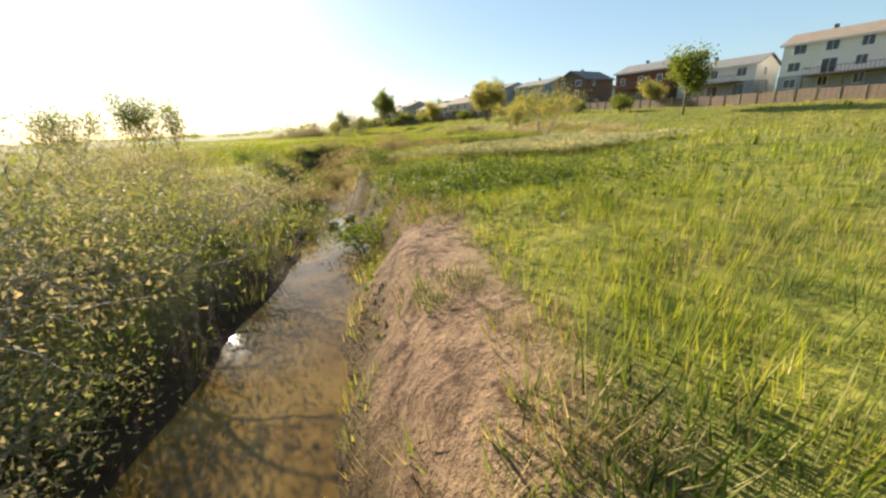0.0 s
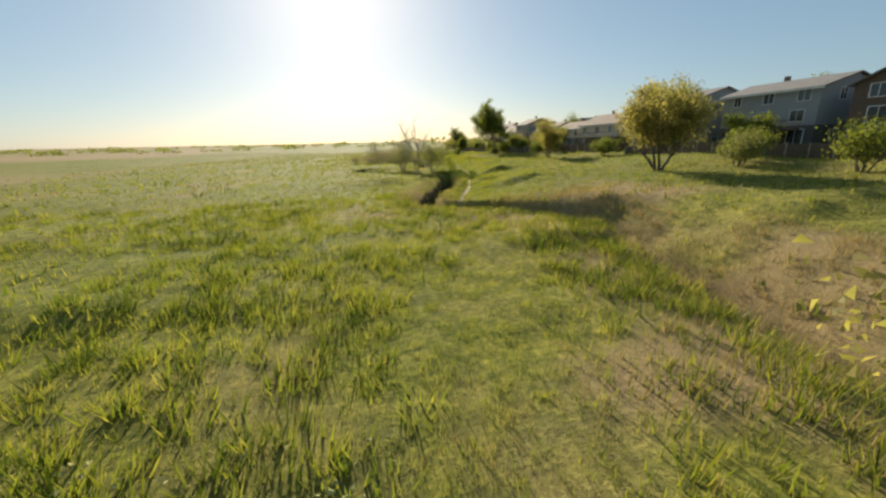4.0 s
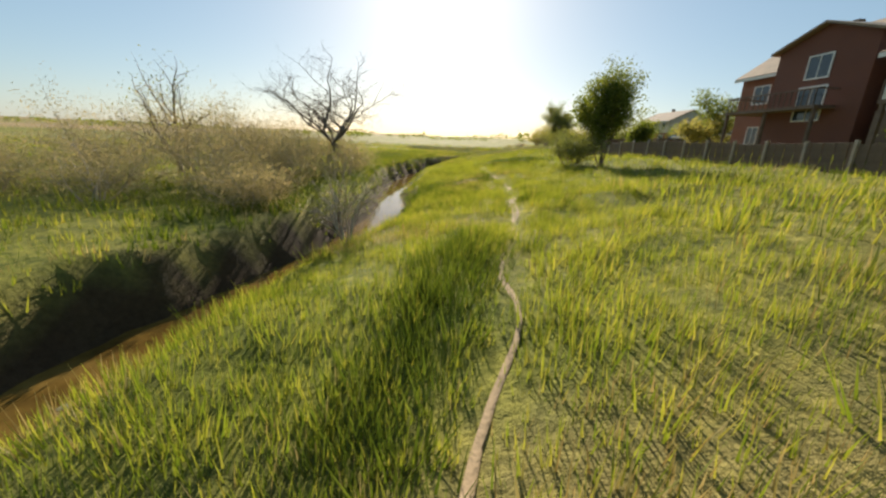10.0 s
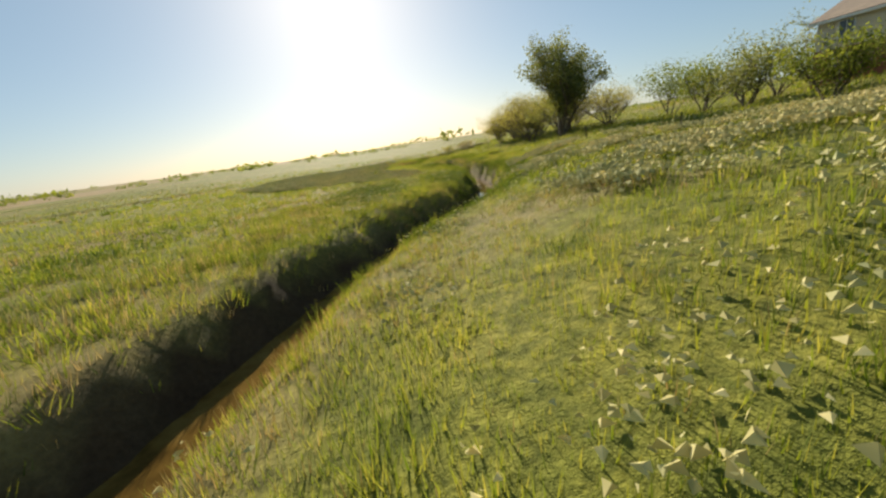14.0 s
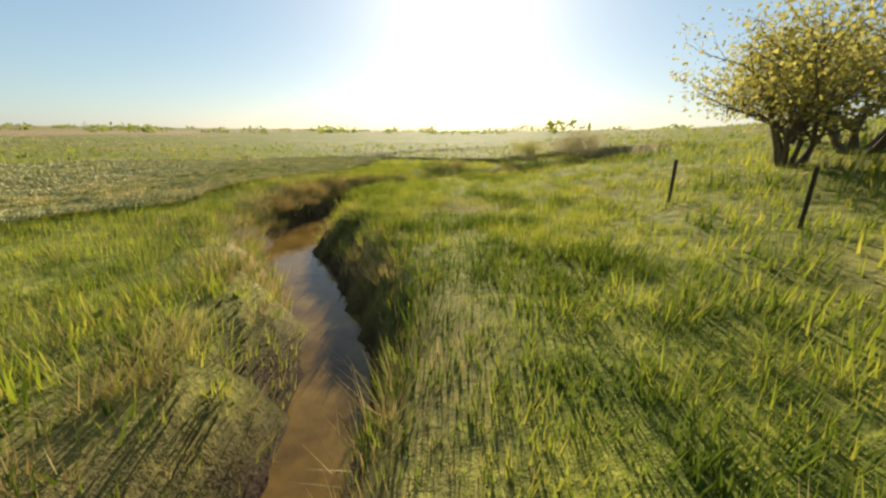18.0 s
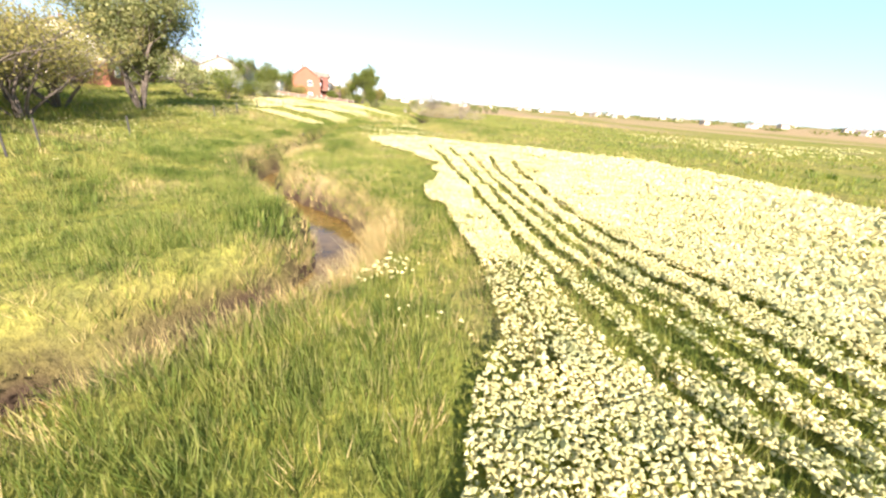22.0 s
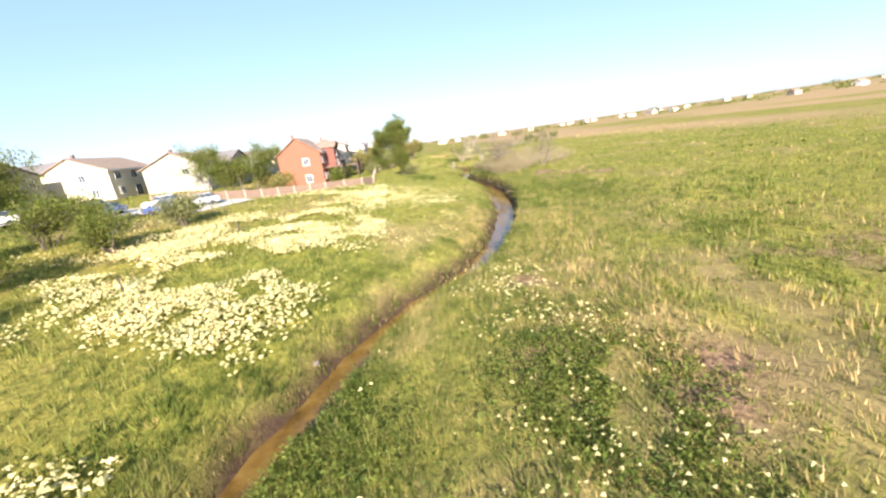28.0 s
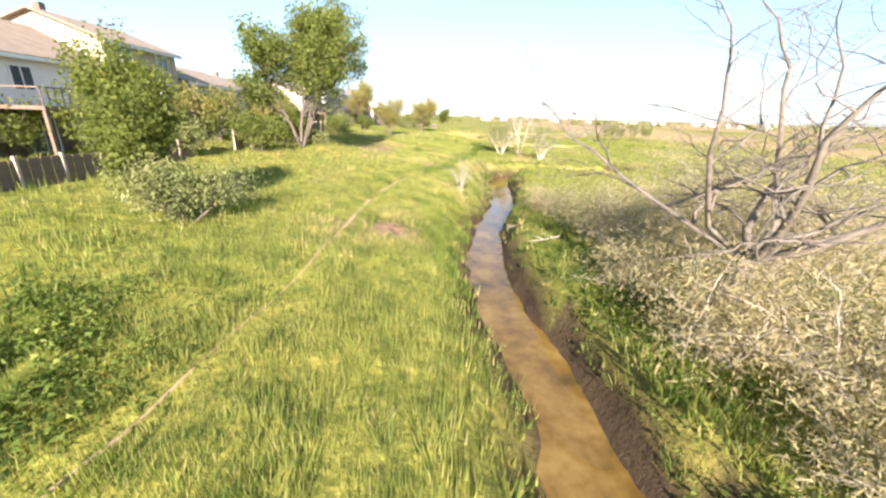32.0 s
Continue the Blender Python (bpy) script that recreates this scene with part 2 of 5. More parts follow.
CREEK = curve([(-75, -130), (-58, -104), (-45, -80), (-38, -64), (-33.4, -54.7), (-31.5, -46), (-30, -36), (-27.5, -27),
               (-23.5, -25), (-20.5, -30), (-16, -34), (-10, -36.5), (-3, -37.5), (2.5, -33.5), (5.5, -25), (8.5, -14), (10.5, -5),
               (9.5, 2.5), (5.5, 6.2), (1.6, 8.8), (1.7, 14.2), (5.6, 21.9), (8.3, 31), (9.6, 37), (8, 44.5), (4.2, 51), (-1, 58.5),
               (-4.4, 64), (-2.5, 69.2), (4, 69.4), (10.5, 68), (13.6, 70.5), (14.6, 77), (15.3, 84), (16.5, 90), (18.5, 97), (19.3, 105),
               (18.4, 114), (18.6, 124), (20, 134), (22, 144), (24.6, 153), (27.6, 159.8), (31.5, 166.6), (36, 171.5), (39.6, 177.5),
               (42.4, 185.5), (44, 194), (43.9, 202), (44.6, 209), (45.7, 215), (44.6, 219), (41.8, 223), (40.2, 227), (40.6, 231.4),
               (43.8, 235.4), (49, 238.3), (56, 240), (62.5, 244.5), (62, 252), (53, 255.5), (43, 256.5), (36.5, 261), (38.5, 272),
               (50, 290), (66, 302), (88, 309), (120, 330), (200, 380)], 1.4)
CREEK_FAST = CREEK[::2]
TRAIL = curve([(3.6, 8), (5.6, 12.6), (6.7, 16), (8.6, 20), (10.3, 25.6), (13, 33), (14.8, 39.5), (16, 46), (17.2, 55), (19.4, 65), (21.5, 75),
               (23.4, 83), (25.2, 90.5), (26.2, 97.8), (26.9, 103), (26.6, 108), (27.2, 114.5), (28.4, 121.5), (31, 128.6), (35, 132.3), (40, 133.2), (46, 136), (55, 143)], 1.5)


def rise(d):
    """The slope that climbs from the creek to the houses."""
    return np.interp(d, [0, 3.5, 8, 14, 20, 30, 42, 60, 120, 400, 4000], [0, 0.15, 0.95, 1.75, 2.2, 3.0, 4.1, 5.4, 7.5, 12, 22])


def creek_x(y):
    return np.interp(y, [-130, -60, 0, 40, 70, 100, 150, 180, 200, 230, 300, 420], [-70, -30, 4, 11, 12, 18, 24, 40, 44, 46, 52, 100])


# low swells of the meadow, steeper towards the south: centre, reach, height
HUMMOCKS = ((18.8, 34.2, 3.0, 1.8, 0.8), (15.8, 18.4, 5.0, 1.6, 0.5), (13.2, 26.6, 1.6, 1.2, 0.45), (33.0, 79.4, 3.0, 1.4, 0.5), (12.4, 80.6, 2.2, 1.4, 0.5), (21.5, 21.0, 4.0, 2.2, 0.4),
            (50.5, 204.6, 2.2, 1.4, 0.4), (-2.0, 31.0, 5.0, 2.4, 0.35), (41.0, 126.0, 9.0, 9.0, 0.5), (29.0, 62.0, 2.5, 1.6, 0.35), (23.0, 60.0, 4.0, 12.0, 0.45), (-20.0, -12.0, 7.0, 2.0, 0.5), (6.0, -8.0, 5.0, 1.8, 0.5),
            (20.0, -12.0, 5.0, 2.0, 0.6), (-34.0, 4.0, 7.0, 2.4, 0.5), (12.0, 160.0, 5.0, 2.0, 0.3), (30.0, 92.0, 3.0, 1.6, 0.3))


def height(x, y, detail=True):
    x, y = np.asarray(x, float), np.asarray(y, float)
    d, side, along = near_line(x, y, CREEK_FAST)
    ex = x - creek_x(y)
    base = rise(np.maximum(x - np.maximum(creek_x(y), 7), 0)) * (1 - 0.4 * smooth(196, 214, y) * smooth(70, 50, x)) - np.interp(np.maximum(-ex, 0), [0, 30, 120, 400, 1500, 4000], [0, 0.1, -0.2, -0.6, -5, -11])
    base = base + 0.25 * vnoise(x, y, 14, 1) * smooth(2, 12, d) + 0.8 * vnoise(x, y, 60, 2) * smooth(30, 120, np.abs(ex))
    base = base + np.interp(np.hypot(x - 20, y - 100), [250, 700, 1500, 4000], [0, 5, 14, 36]) * smooth(150, 20, ex)
    if detail:
        base = base + 0.1 * vnoise(x, y, 2.3, 3) + 0.06 * vnoise(x, y, 1.1, 4)
    reach = 2.6 + 1.2 * vnoise(along, 0 * along, 16, 5) + np.where(side > 0, 0.6, 0.0) * vnoise(along, 0 * along + 9, 11, 6)
    gully = smooth(-50, -42, y) * smooth(6, -4, y)
    reach = reach + np.where(side > 0, 4.5, -0.6) * gully
    straight = smooth(70, 78, y) * smooth(170, 155, y)
    reach = reach + np.where(side > 0, 1.5, -1.0) * straight
    reach = reach + np.where(side < 0, 2.6, 0.0) * smooth(-40, -48, y)
    reach = reach - np.where(side < 0, 1.0, 0.3) * smooth(6, 12, y) * smooth(48, 40, y)
    reach = reach - np.where(side > 0, 0.9, 0.2) * smooth(188, 193, y) * smooth(216, 210, y)
    bend = smooth(236, 243, y)
    reach = reach - 0.5 * smooth(203, 210, y) * smooth(240, 236, y)
    reach = reach + np.where(side > 0, -0.9, 3.8) * bend
    ragged = d + 0.35 * smooth(-44, -50, y) * vnoise(x, y, 1.3, 9) * smooth(0.8, 1.4, d) + (0.3 * vnoise(x, y, 1.5, 7) + 0.15 * vnoise(x, y, 0.8, 8)) * smooth(0.3, 1.2, d)
    t = smooth(0.2, np.maximum(reach, 1.3), ragged)
    cut = -2.2 - 0.5 * smooth(-60, -40, y) * smooth(52, 42, y) - 0.4 * bend
    for cx, cy, rx, ry, top in HUMMOCKS:
        base = base + top * np.exp(-((x - cx) / rx) ** 2 - np.where(y < cy, ((y - cy) / (0.55 * ry)) ** 2, ((y - cy) / (1.6 * ry)) ** 2))
    out = cut + (base - cut) * t
    td, tside, _ = near_line(x, y, TRAIL[::3])
    off = td * tside
    # the shallow ditch that follows the path on its creek side
    out = out - 0.5 * smooth(-0.25, -0.8, off) * smooth(-4.0, -1.5, off) * smooth(42, 48, y) * smooth(87, 80, y)
    return out - 0.12 * smooth(0.6, 0.2, td)


def link(name, bm, material, parent=None, label=""):
    me = bpy.data.meshes.new(name)
    bm.to_mesh(me)
    bm.free()
    return seat(name, me, material, parent, label)


def seat(name, me, material, parent=None, label=""):
    if material:
        me.materials.append(material)
    ob = new(name, me)
    if parent:
        ob.parent = parent
    if label:
        ob["label"] = label
    return ob


part = link


def from_arrays(name, verts, faces, sizes=None):
    """A mesh from arrays; faces: (n, 3) or (n, 4) indices."""
    me = bpy.data.meshes.new(name)
    k = faces.shape[1]
    me.vertices.add(len(verts))
    me.vertices.foreach_set("co", np.ascontiguousarray(verts, dtype=np.float32).ravel())
    me.loops.add(faces.size)
    me.loops.foreach_set("vertex_index", np.ascontiguousarray(faces, dtype=np.int32).ravel())
    me.polygons.add(len(faces))
    me.polygons.foreach_set("loop_start", np.arange(len(faces), dtype=np.int32) * k)
    me.update(calc_edges=True)
    return me


def thing(name, x, y, z, rz=0.0, label="", category="", group="", kind=""):
    e = new(name)
    e.empty_display_size = 0.3
    e.matrix_world = pose(x, y, z, 0, 0, rz)
    return tagged(e, label, category, group, kind)


def box(bm, x0, x1, y0, y1, z0, z1, bevel=0.0):
    r = bmesh.ops.create_cube(bm, size=1)
    vs = r["verts"]
    bmesh.ops.scale(bm, vec=(x1 - x0, y1 - y0, z1 - z0), verts=vs)
    bmesh.ops.translate(bm, vec=((x0 + x1) / 2, (y0 + y1) / 2, (z0 + z1) / 2), verts=vs)
    if bevel:
        bmesh.ops.bevel(bm, geom=list({e for v in vs for e in v.link_edges}), offset=bevel, segments=1, affect="EDGES")
    return vs


def boxes(*dims, bevel=0.0):
    bm = bmesh.new()
    for d in dims:
        box(bm, *d, bevel=bevel)
    return bm


# ---- ground and water ----
def axis(lo, hi, step, far):
    mid = np.arange(lo, hi + step / 2, step)
    grow = np.cumsum(step * 1.16 ** np.arange(1, 70))
    grow = grow[grow < far]
    return np.concatenate([(lo - grow)[::-1], mid, hi + grow])


gx, gy = axis(-58, 70, 0.7, 3800), axis(-94, 292, 0.7, 3800)
GX, GY = np.meshgrid(gx, gy, indexing="ij")
GZ = height(GX, GY)
ii = np.arange(GX.size).reshape(GX.shape)
quads = np.stack([ii[:-1, :-1], ii[1:, :-1], ii[1:, 1:], ii[:-1, 1:]], -1).reshape(-1, 4)
me = from_arrays("ground", np.stack([GX, GY, GZ], -1).reshape(-1, 3), quads)
cd, cside, calong = near_line(GX, GY, CREEK_FAST)
n2 = vnoise(GX, GY, 2.5, 12)


def spot(x, y, cx, cy, rx, ry):
    return np.exp(-(((x - cx) / rx) ** 2 + ((y - cy) / ry) ** 2))


def dry_at(x, y, d):
    a = vnoise(x, y, 9, 21) * 0.5 + vnoise(x, y, 3, 22) * 0.35
    v = 0.9 * smooth(2.9, 1.4, d) * smooth(-0.5, 0.5, a + 0.25) * (1 - 0.75 * smooth(28, 40, y) * smooth(206, 200, y))
    v = np.maximum(v, 0.9 * smooth(-0.1, 0.35, a + 0.2) * smooth(-52, -44, y) * smooth(12, 2, y) * smooth(13, 8, d) * (0.35 + 0.65 * smooth(-9, -1, x)))
    v = np.maximum(v, 0.7 * smooth(-0.4, 0.3, a + 0.15) * smooth(-46, -52, y) * smooth(9, 5, d) * (x < np.interp(y, [-66, -46], [-39, -31.5])))
    v = np.maximum(v, smooth(-55, -95, x) * smooth(-0.5, 0.2, vnoise(x * 2, y * 0.4, 90, 23) + 0.3 * smooth(150, 60, y)))
    v = np.maximum(v, 0.75 * spot(x, y, 21, 177, 11, 20) * smooth(-0.45, 0.35, a))
    v = v * (1 - 0.75 * smooth(41, 42.5, x) * smooth(222, 225, y) * smooth(237, 235, y))
    return np.maximum(v, 0.55 * smooth(0.1, 0.6, a))


def soil_at(x, y, d):
    a = vnoise(x, y, 1.7, 31) * 0.6 + vnoise(x, y, 5, 32) * 0.5
    v = spot(x, y, 29.5, 71.5, 4, 7) * smooth(0.0, 0.5, a + 0.25)
    v = np.maximum(v, 0.7 * spot(x, y, 16, 176, 8, 20) * smooth(0.25, 0.7, a + 0.15))
    for cx, cy, r in ((27.8, 183.4, 1.3), (29.6, 173.2, 0.9), (31.4, 180.3, 0.8), (35.2, 196, 0.8), (3.2, 134.5, 2.0), (24.6, 104, 1.5), (14, 139, 1.6), (25, 198, 0.9), (26.2, 182, 1.2), (9, 126, 3.2), (9.8, 130.5, 3.4), (8.4, 122, 2.2), (6.5, 131.9, 2.5), (11.7, 146.2, 2.5)):
        v = np.maximum(v, 1.2 * spot(x, y, cx, cy, r, r))
    v = np.maximum(v, 1.1 * smooth(3.4, 2.8, d) * smooth(0.9, 1.4, d) * smooth(-70, -66, y) * smooth(-56.5, -59.5, y) * (x - np.interp(y, [-66, -46], [-39, -31.5]) > 0))
    return np.clip(v, 0, 1)


soil = soil_at(GX, GY, cd)
bank = smooth(3.4, 1.6, cd + 0.7 * n2) * smooth(-0.6, -1.3, GZ)
bank = np.maximum(bank, (0.35 + 0.35 * smooth(-0.2, 0.4, n2)) * smooth(3.2, 1.8, cd) * smooth(-46, -50, GY))
# shade painted on the steep left bank face with the same dark tone
bank = np.maximum(bank, 0.95 * (cside < 0) * smooth(2.6, 1.7, cd + 0.3 * n2) * smooth(-0.1, -0.4, GZ) * smooth(8, 16, GY) * smooth(170, 160, GY))
# painted shade on the gully floor and below its cut bank
bank = np.maximum(bank, 0.9 * spot(GX, GY, -21, -38.8, 5.5, 3.4))
bank = np.maximum(bank, 0.85 * smooth(9, 6.5, cd + n2) * smooth(-46, -42, GY) * smooth(-14, -22, GY) * smooth(-2, -8, GX) * smooth(-29, -26, GX))
for key, val in (("dry", dry_at(GX, GY, cd)), ("soil", soil), ("bank", bank)):
    a = me.attributes.new(key, "FLOAT", "POINT")
    a.data.foreach_set("value", val.astype(np.float32).ravel())
me.polygons.foreach_set("use_smooth", np.ones(len(quads), dtype=bool))
tagged(seat("ground", me, M_GROUND), "green and straw-coloured meadow ground cut by a creek bed", "ground", kind="structure")

t = np.gradient(CREEK, axis=0)
t /= np.linalg.norm(t, axis=1)[:, None] + 1e-9
nrm = np.stack([t[:, 1], -t[:, 0]], 1)
WZ = -1.72
wl = CREEK[:, None, :] + nrm[:, None, :] * np.array([-1.8, -0.9, 0, 0.9, 1.8])[None, :, None]
wv = np.concatenate([wl, np.full((*wl.shape[:2], 1), WZ)], 2)
wv[..., 2] -= 0.4 * smooth(-60, -45, wl[..., 1]) * smooth(52, 42, wl[..., 1]) + 1.0 * smooth(-50, -46, wl[..., 1]) * smooth(-6, -12, wl[..., 1])
k = np.arange(wl.shape[0] * 5).reshape(-1, 5)
wq = np.stack([k[:-1, :-1], k[:-1, 1:], k[1:, 1:], k[1:, :-1]], -1).reshape(-1, 4)
wm = from_arrays("creek_water", wv.reshape(-1, 3), wq)
tagged(seat("creek_water", wm, M_WATER), "shallow brown creek water between steep banks", "water", kind="structure")

# the narrow trodden path
tl = curve([tuple(p) for p in TRAIL[::4]], 0.45)
tt = np.gradient(tl, axis=0)
tt /= np.linalg.norm(tt, axis=1)[:, None] + 1e-9
tl = tl + 0.22 * np.stack([vnoise(tl[:, 0], tl[:, 1], 2.0, 14), vnoise(tl[:, 0], tl[:, 1], 2.0, 15)], 1)
worn = 1 - 0.72 * smooth(42, 48, tl[:, 1]) * smooth(92, 86, tl[:, 1]) - 0.9 * smooth(103, 106, tl[:, 1]) * smooth(128, 124, tl[:, 1])
half = (worn * (0.13 + 0.08 * vnoise(tl[:, 0], tl[:, 1], 1.3, 16)))[:, None, None] * np.array([-1.3, -0.7, 0, 0.7, 1.3])[None, :, None]
pl = tl[:, None, :] + np.stack([tt[:, 1], -tt[:, 0]], 1)[:, None, :] * half
pz = height(pl[..., 0], pl[..., 1]) + np.array([-0.08, 0.05, 0.035, 0.05, -0.08])
k = np.arange(pl.shape[0] * 5).reshape(-1, 5)
pm = from_arrays("dirt_path", np.concatenate([pl, pz[..., None]], 2).reshape(-1, 3), np.stack([k[:-1, :-1], k[:-1, 1:], k[1:, 1:], k[1:, :-1]], -1).reshape(-1, 4))
tagged(seat("dirt_path", pm, M_PATH), "narrow trodden dirt path through the grass", "path", kind="structure")
# ---- grass, reeds, weeds, flowers ----
WAY = np.array([(e[0], e[1]) for _, e, _, _ in PATH])
EYE = np.array([e[2] for _, e, _, _ in PATH])[1:] - height(WAY[1:, 0], WAY[1:, 1], False)


def tufts(x, y, z, size, blades, width, spread, lean=0.35, wind=(0.08, -0.06)):
    """Tapered blades, three corners each, growing in tufts: arrays of vertices and triangles."""
    n = len(x) * blades
    cx, cy, cz, s = (np.repeat(v, blades) for v in (x, y, z, size))
    a, b = rng.uniform(0, 2 * np.pi, n), rng.uniform(0, 2 * np.pi, n)
    r = spread * s * np.sqrt(rng.uniform(0, 1, n))
    bx, by = cx + r * np.cos(a), cy + r * np.sin(a)
    h = s * rng.uniform(0.55, 1.15, n)
    w = width * rng.uniform(0.6, 1.3, n) * s**0.5
    lx = h * (lean * np.cos(a) * rng.uniform(0.2, 1, n) + wind[0])
    ly = h * (lean * np.sin(a) * rng.uniform(0.2, 1, n) + wind[1])
    base = np.stack([bx, by, cz - 0.05], 1)
    off = np.stack([np.cos(b) * w, np.sin(b) * w, 0 * w], 1)
    tip = base + np.stack([lx, ly, h + 0.05], 1)
    v = np.stack([base - off, base + off, tip], 1).reshape(-1, 3)
    return v, np.arange(len(v)).reshape(-1, 3)


def scatter(count, x0, x1, y0, y1):
    return rng.uniform(x0, x1, count), rng.uniform(y0, y1, count)


FIELD = [(37.4, 256), (39.4, 247), (38.6, 241), (36.5, 236), (36.4, 228), (35.2, 222), (33.8, 214), (37.0, 205), (38.2, 198), (33, 193), (26, 197),
         (18, 203), (12.5, 210), (9, 222), (14, 240), (24, 252), (30, 258)]


def inside(x, y, poly):
    c = np.zeros(np.shape(x), bool)
    for (ax, ay), (bx, by) in zip(poly, poly[1:] + poly[:1]):
        c ^= ((ay > y) != (by > y)) & (x < (bx - ax) * (y - ay) / (by - ay + 1e-12) + ax)
    return c


DRIFT = [(-28.5, -48.9), (-26.8, -48), (-23.1, -45.8), (-17.8, -48), (-13.4, -50), (-11, -56), (-20, -56.5), (-24.5, -52.5)]
TRACKS = [curve([(30.6 + k * 1.15, 206 - 2 * k), (31.4 + k * 1.0, 214), (32.6 + k * 0.75, 223), (33.6 + k * 0.6, 231), (33.8 + k * 0.7, 238), (33.0 + k * 0.85, 246), (31 + k * 0.9, 254)], 2.0) for k in (-4.2, -2.4, -1.2, 0.0, 1.4)]


def flowers_at(x, y):
    """How thickly the white flowers stand."""
    f = inside(x + 0.7 * vnoise(x, y, 2, 41), y + 0.7 * vnoise(x, y, 2, 42), FIELD) * 1.0
    f = np.maximum(f, 0.95 * inside(x + 0.5 * vnoise(x, y, 1.5, 47), y + 0.5 * vnoise(x, y, 1.5, 48), DRIFT))
    f = np.maximum(f, 0.9 * inside(x, y + 1.5 * vnoise(x, y, 6, 49), [(-40, 222), (-8, 230), (4, 243), (0, 246), (-14, 236), (-45, 228)]))
    for line in TRACKS:
        f = np.where(near_line(x, y, line)[0] + 0.12 * vnoise(x, y, 0.6, 43) < 0.22, 0.02, f)
    f = np.where((vnoise(x, y, 1.7, 40) < -0.45) & (y > 206), 0.35 * f, f)
    f = np.where((y < 206) & (vnoise(x, y, 1.5, 44) < 0.1), f * 0.35, f)
    a = vnoise(x, y, 2.2, 45) * 0.6 + vnoise(x, y, 6, 46) * 0.5
    for cx, cy, rx, ry, top in ((-15, -50, 6, 5, 0.8), (-11, -27, 5, 4, 0.6), (-4.0, 22, 3.0, 4, 0.9), (-1.5, 31, 4, 3, 0.8), (5.0, 33.5, 2.0, 2, 0.6), (-9, 27, 7, 6, 0.5), (39.2, 235.2, 1.3, 1.0, 1.0), (13.5, 52, 1.6, 6, 0.4),
                                (29.9, 147.5, 1.2, 4.5, 1.1), (31.5, 152.3, 2.4, 4.5, 1.2), (34.5, 144.0, 4.0, 5.0, 1.1), (38.0, 140.0, 5.0, 5.0, 0.9), (48, 174, 4, 11, 2.6), (52, 160, 6, 9, 1.5), (44.5, 163, 3.2, 12, 2.0), (37.5, 160, 2.0, 9, 1.3), (33, 155, 1.5, 5, 1.2), (37, 142, 3.5, 11, 0.6), (47, 176, 4, 9, 0.5), (31, 176, 3, 6, 0.45),
                                (46.4, 228.2, 0.9, 0.8, 1.0), (38, 140, 9, 6, 0.4), (56, 205, 3, 14, 0.5), (33, 188, 5, 6, 0.3), (44, 139, 4, 6, 0.4), (36.5, 150, 5, 8, 0.3)):
        f = np.maximum(f, top * spot(x, y, cx, cy, rx, ry) * smooth(-0.25, 0.35, a + 0.1))
    return f


def bare_at(x, y):
    """Where no grass grows: the water, the trail and the bare patches."""
    d = near_line(x, y, CREEK_FAST)[0]
    return (d < 0.8) | (near_line(x, y, TRAIL[::2])[0] < 0.13) | (soil_at(x, y, d) > rng.uniform(0.35, 1.0, np.shape(x)))


def weeds_at(x, y):
    """Where the broad-leaved weeds stand thick."""
    v = 0 * x
    for cx, cy, rx, ry in ((31.5, 116.5, 2.2, 3), (24.7, 70.2, 0.8, 0.8), (38.5, 185, 3, 6), (41, 206, 2, 5), (36, 232, 1.5, 8), (-29, -57, 6, 5), (-14, -31, 8, 5), (40, 226, 1.2, 3), (15.5, 110, 3, 20), (14.5, 74, 3, 5), (12, 140, 7, 24), (45, 183, 1.6, 9)):
        v = np.maximum(v, spot(x, y, cx, cy, rx, ry))
    return v


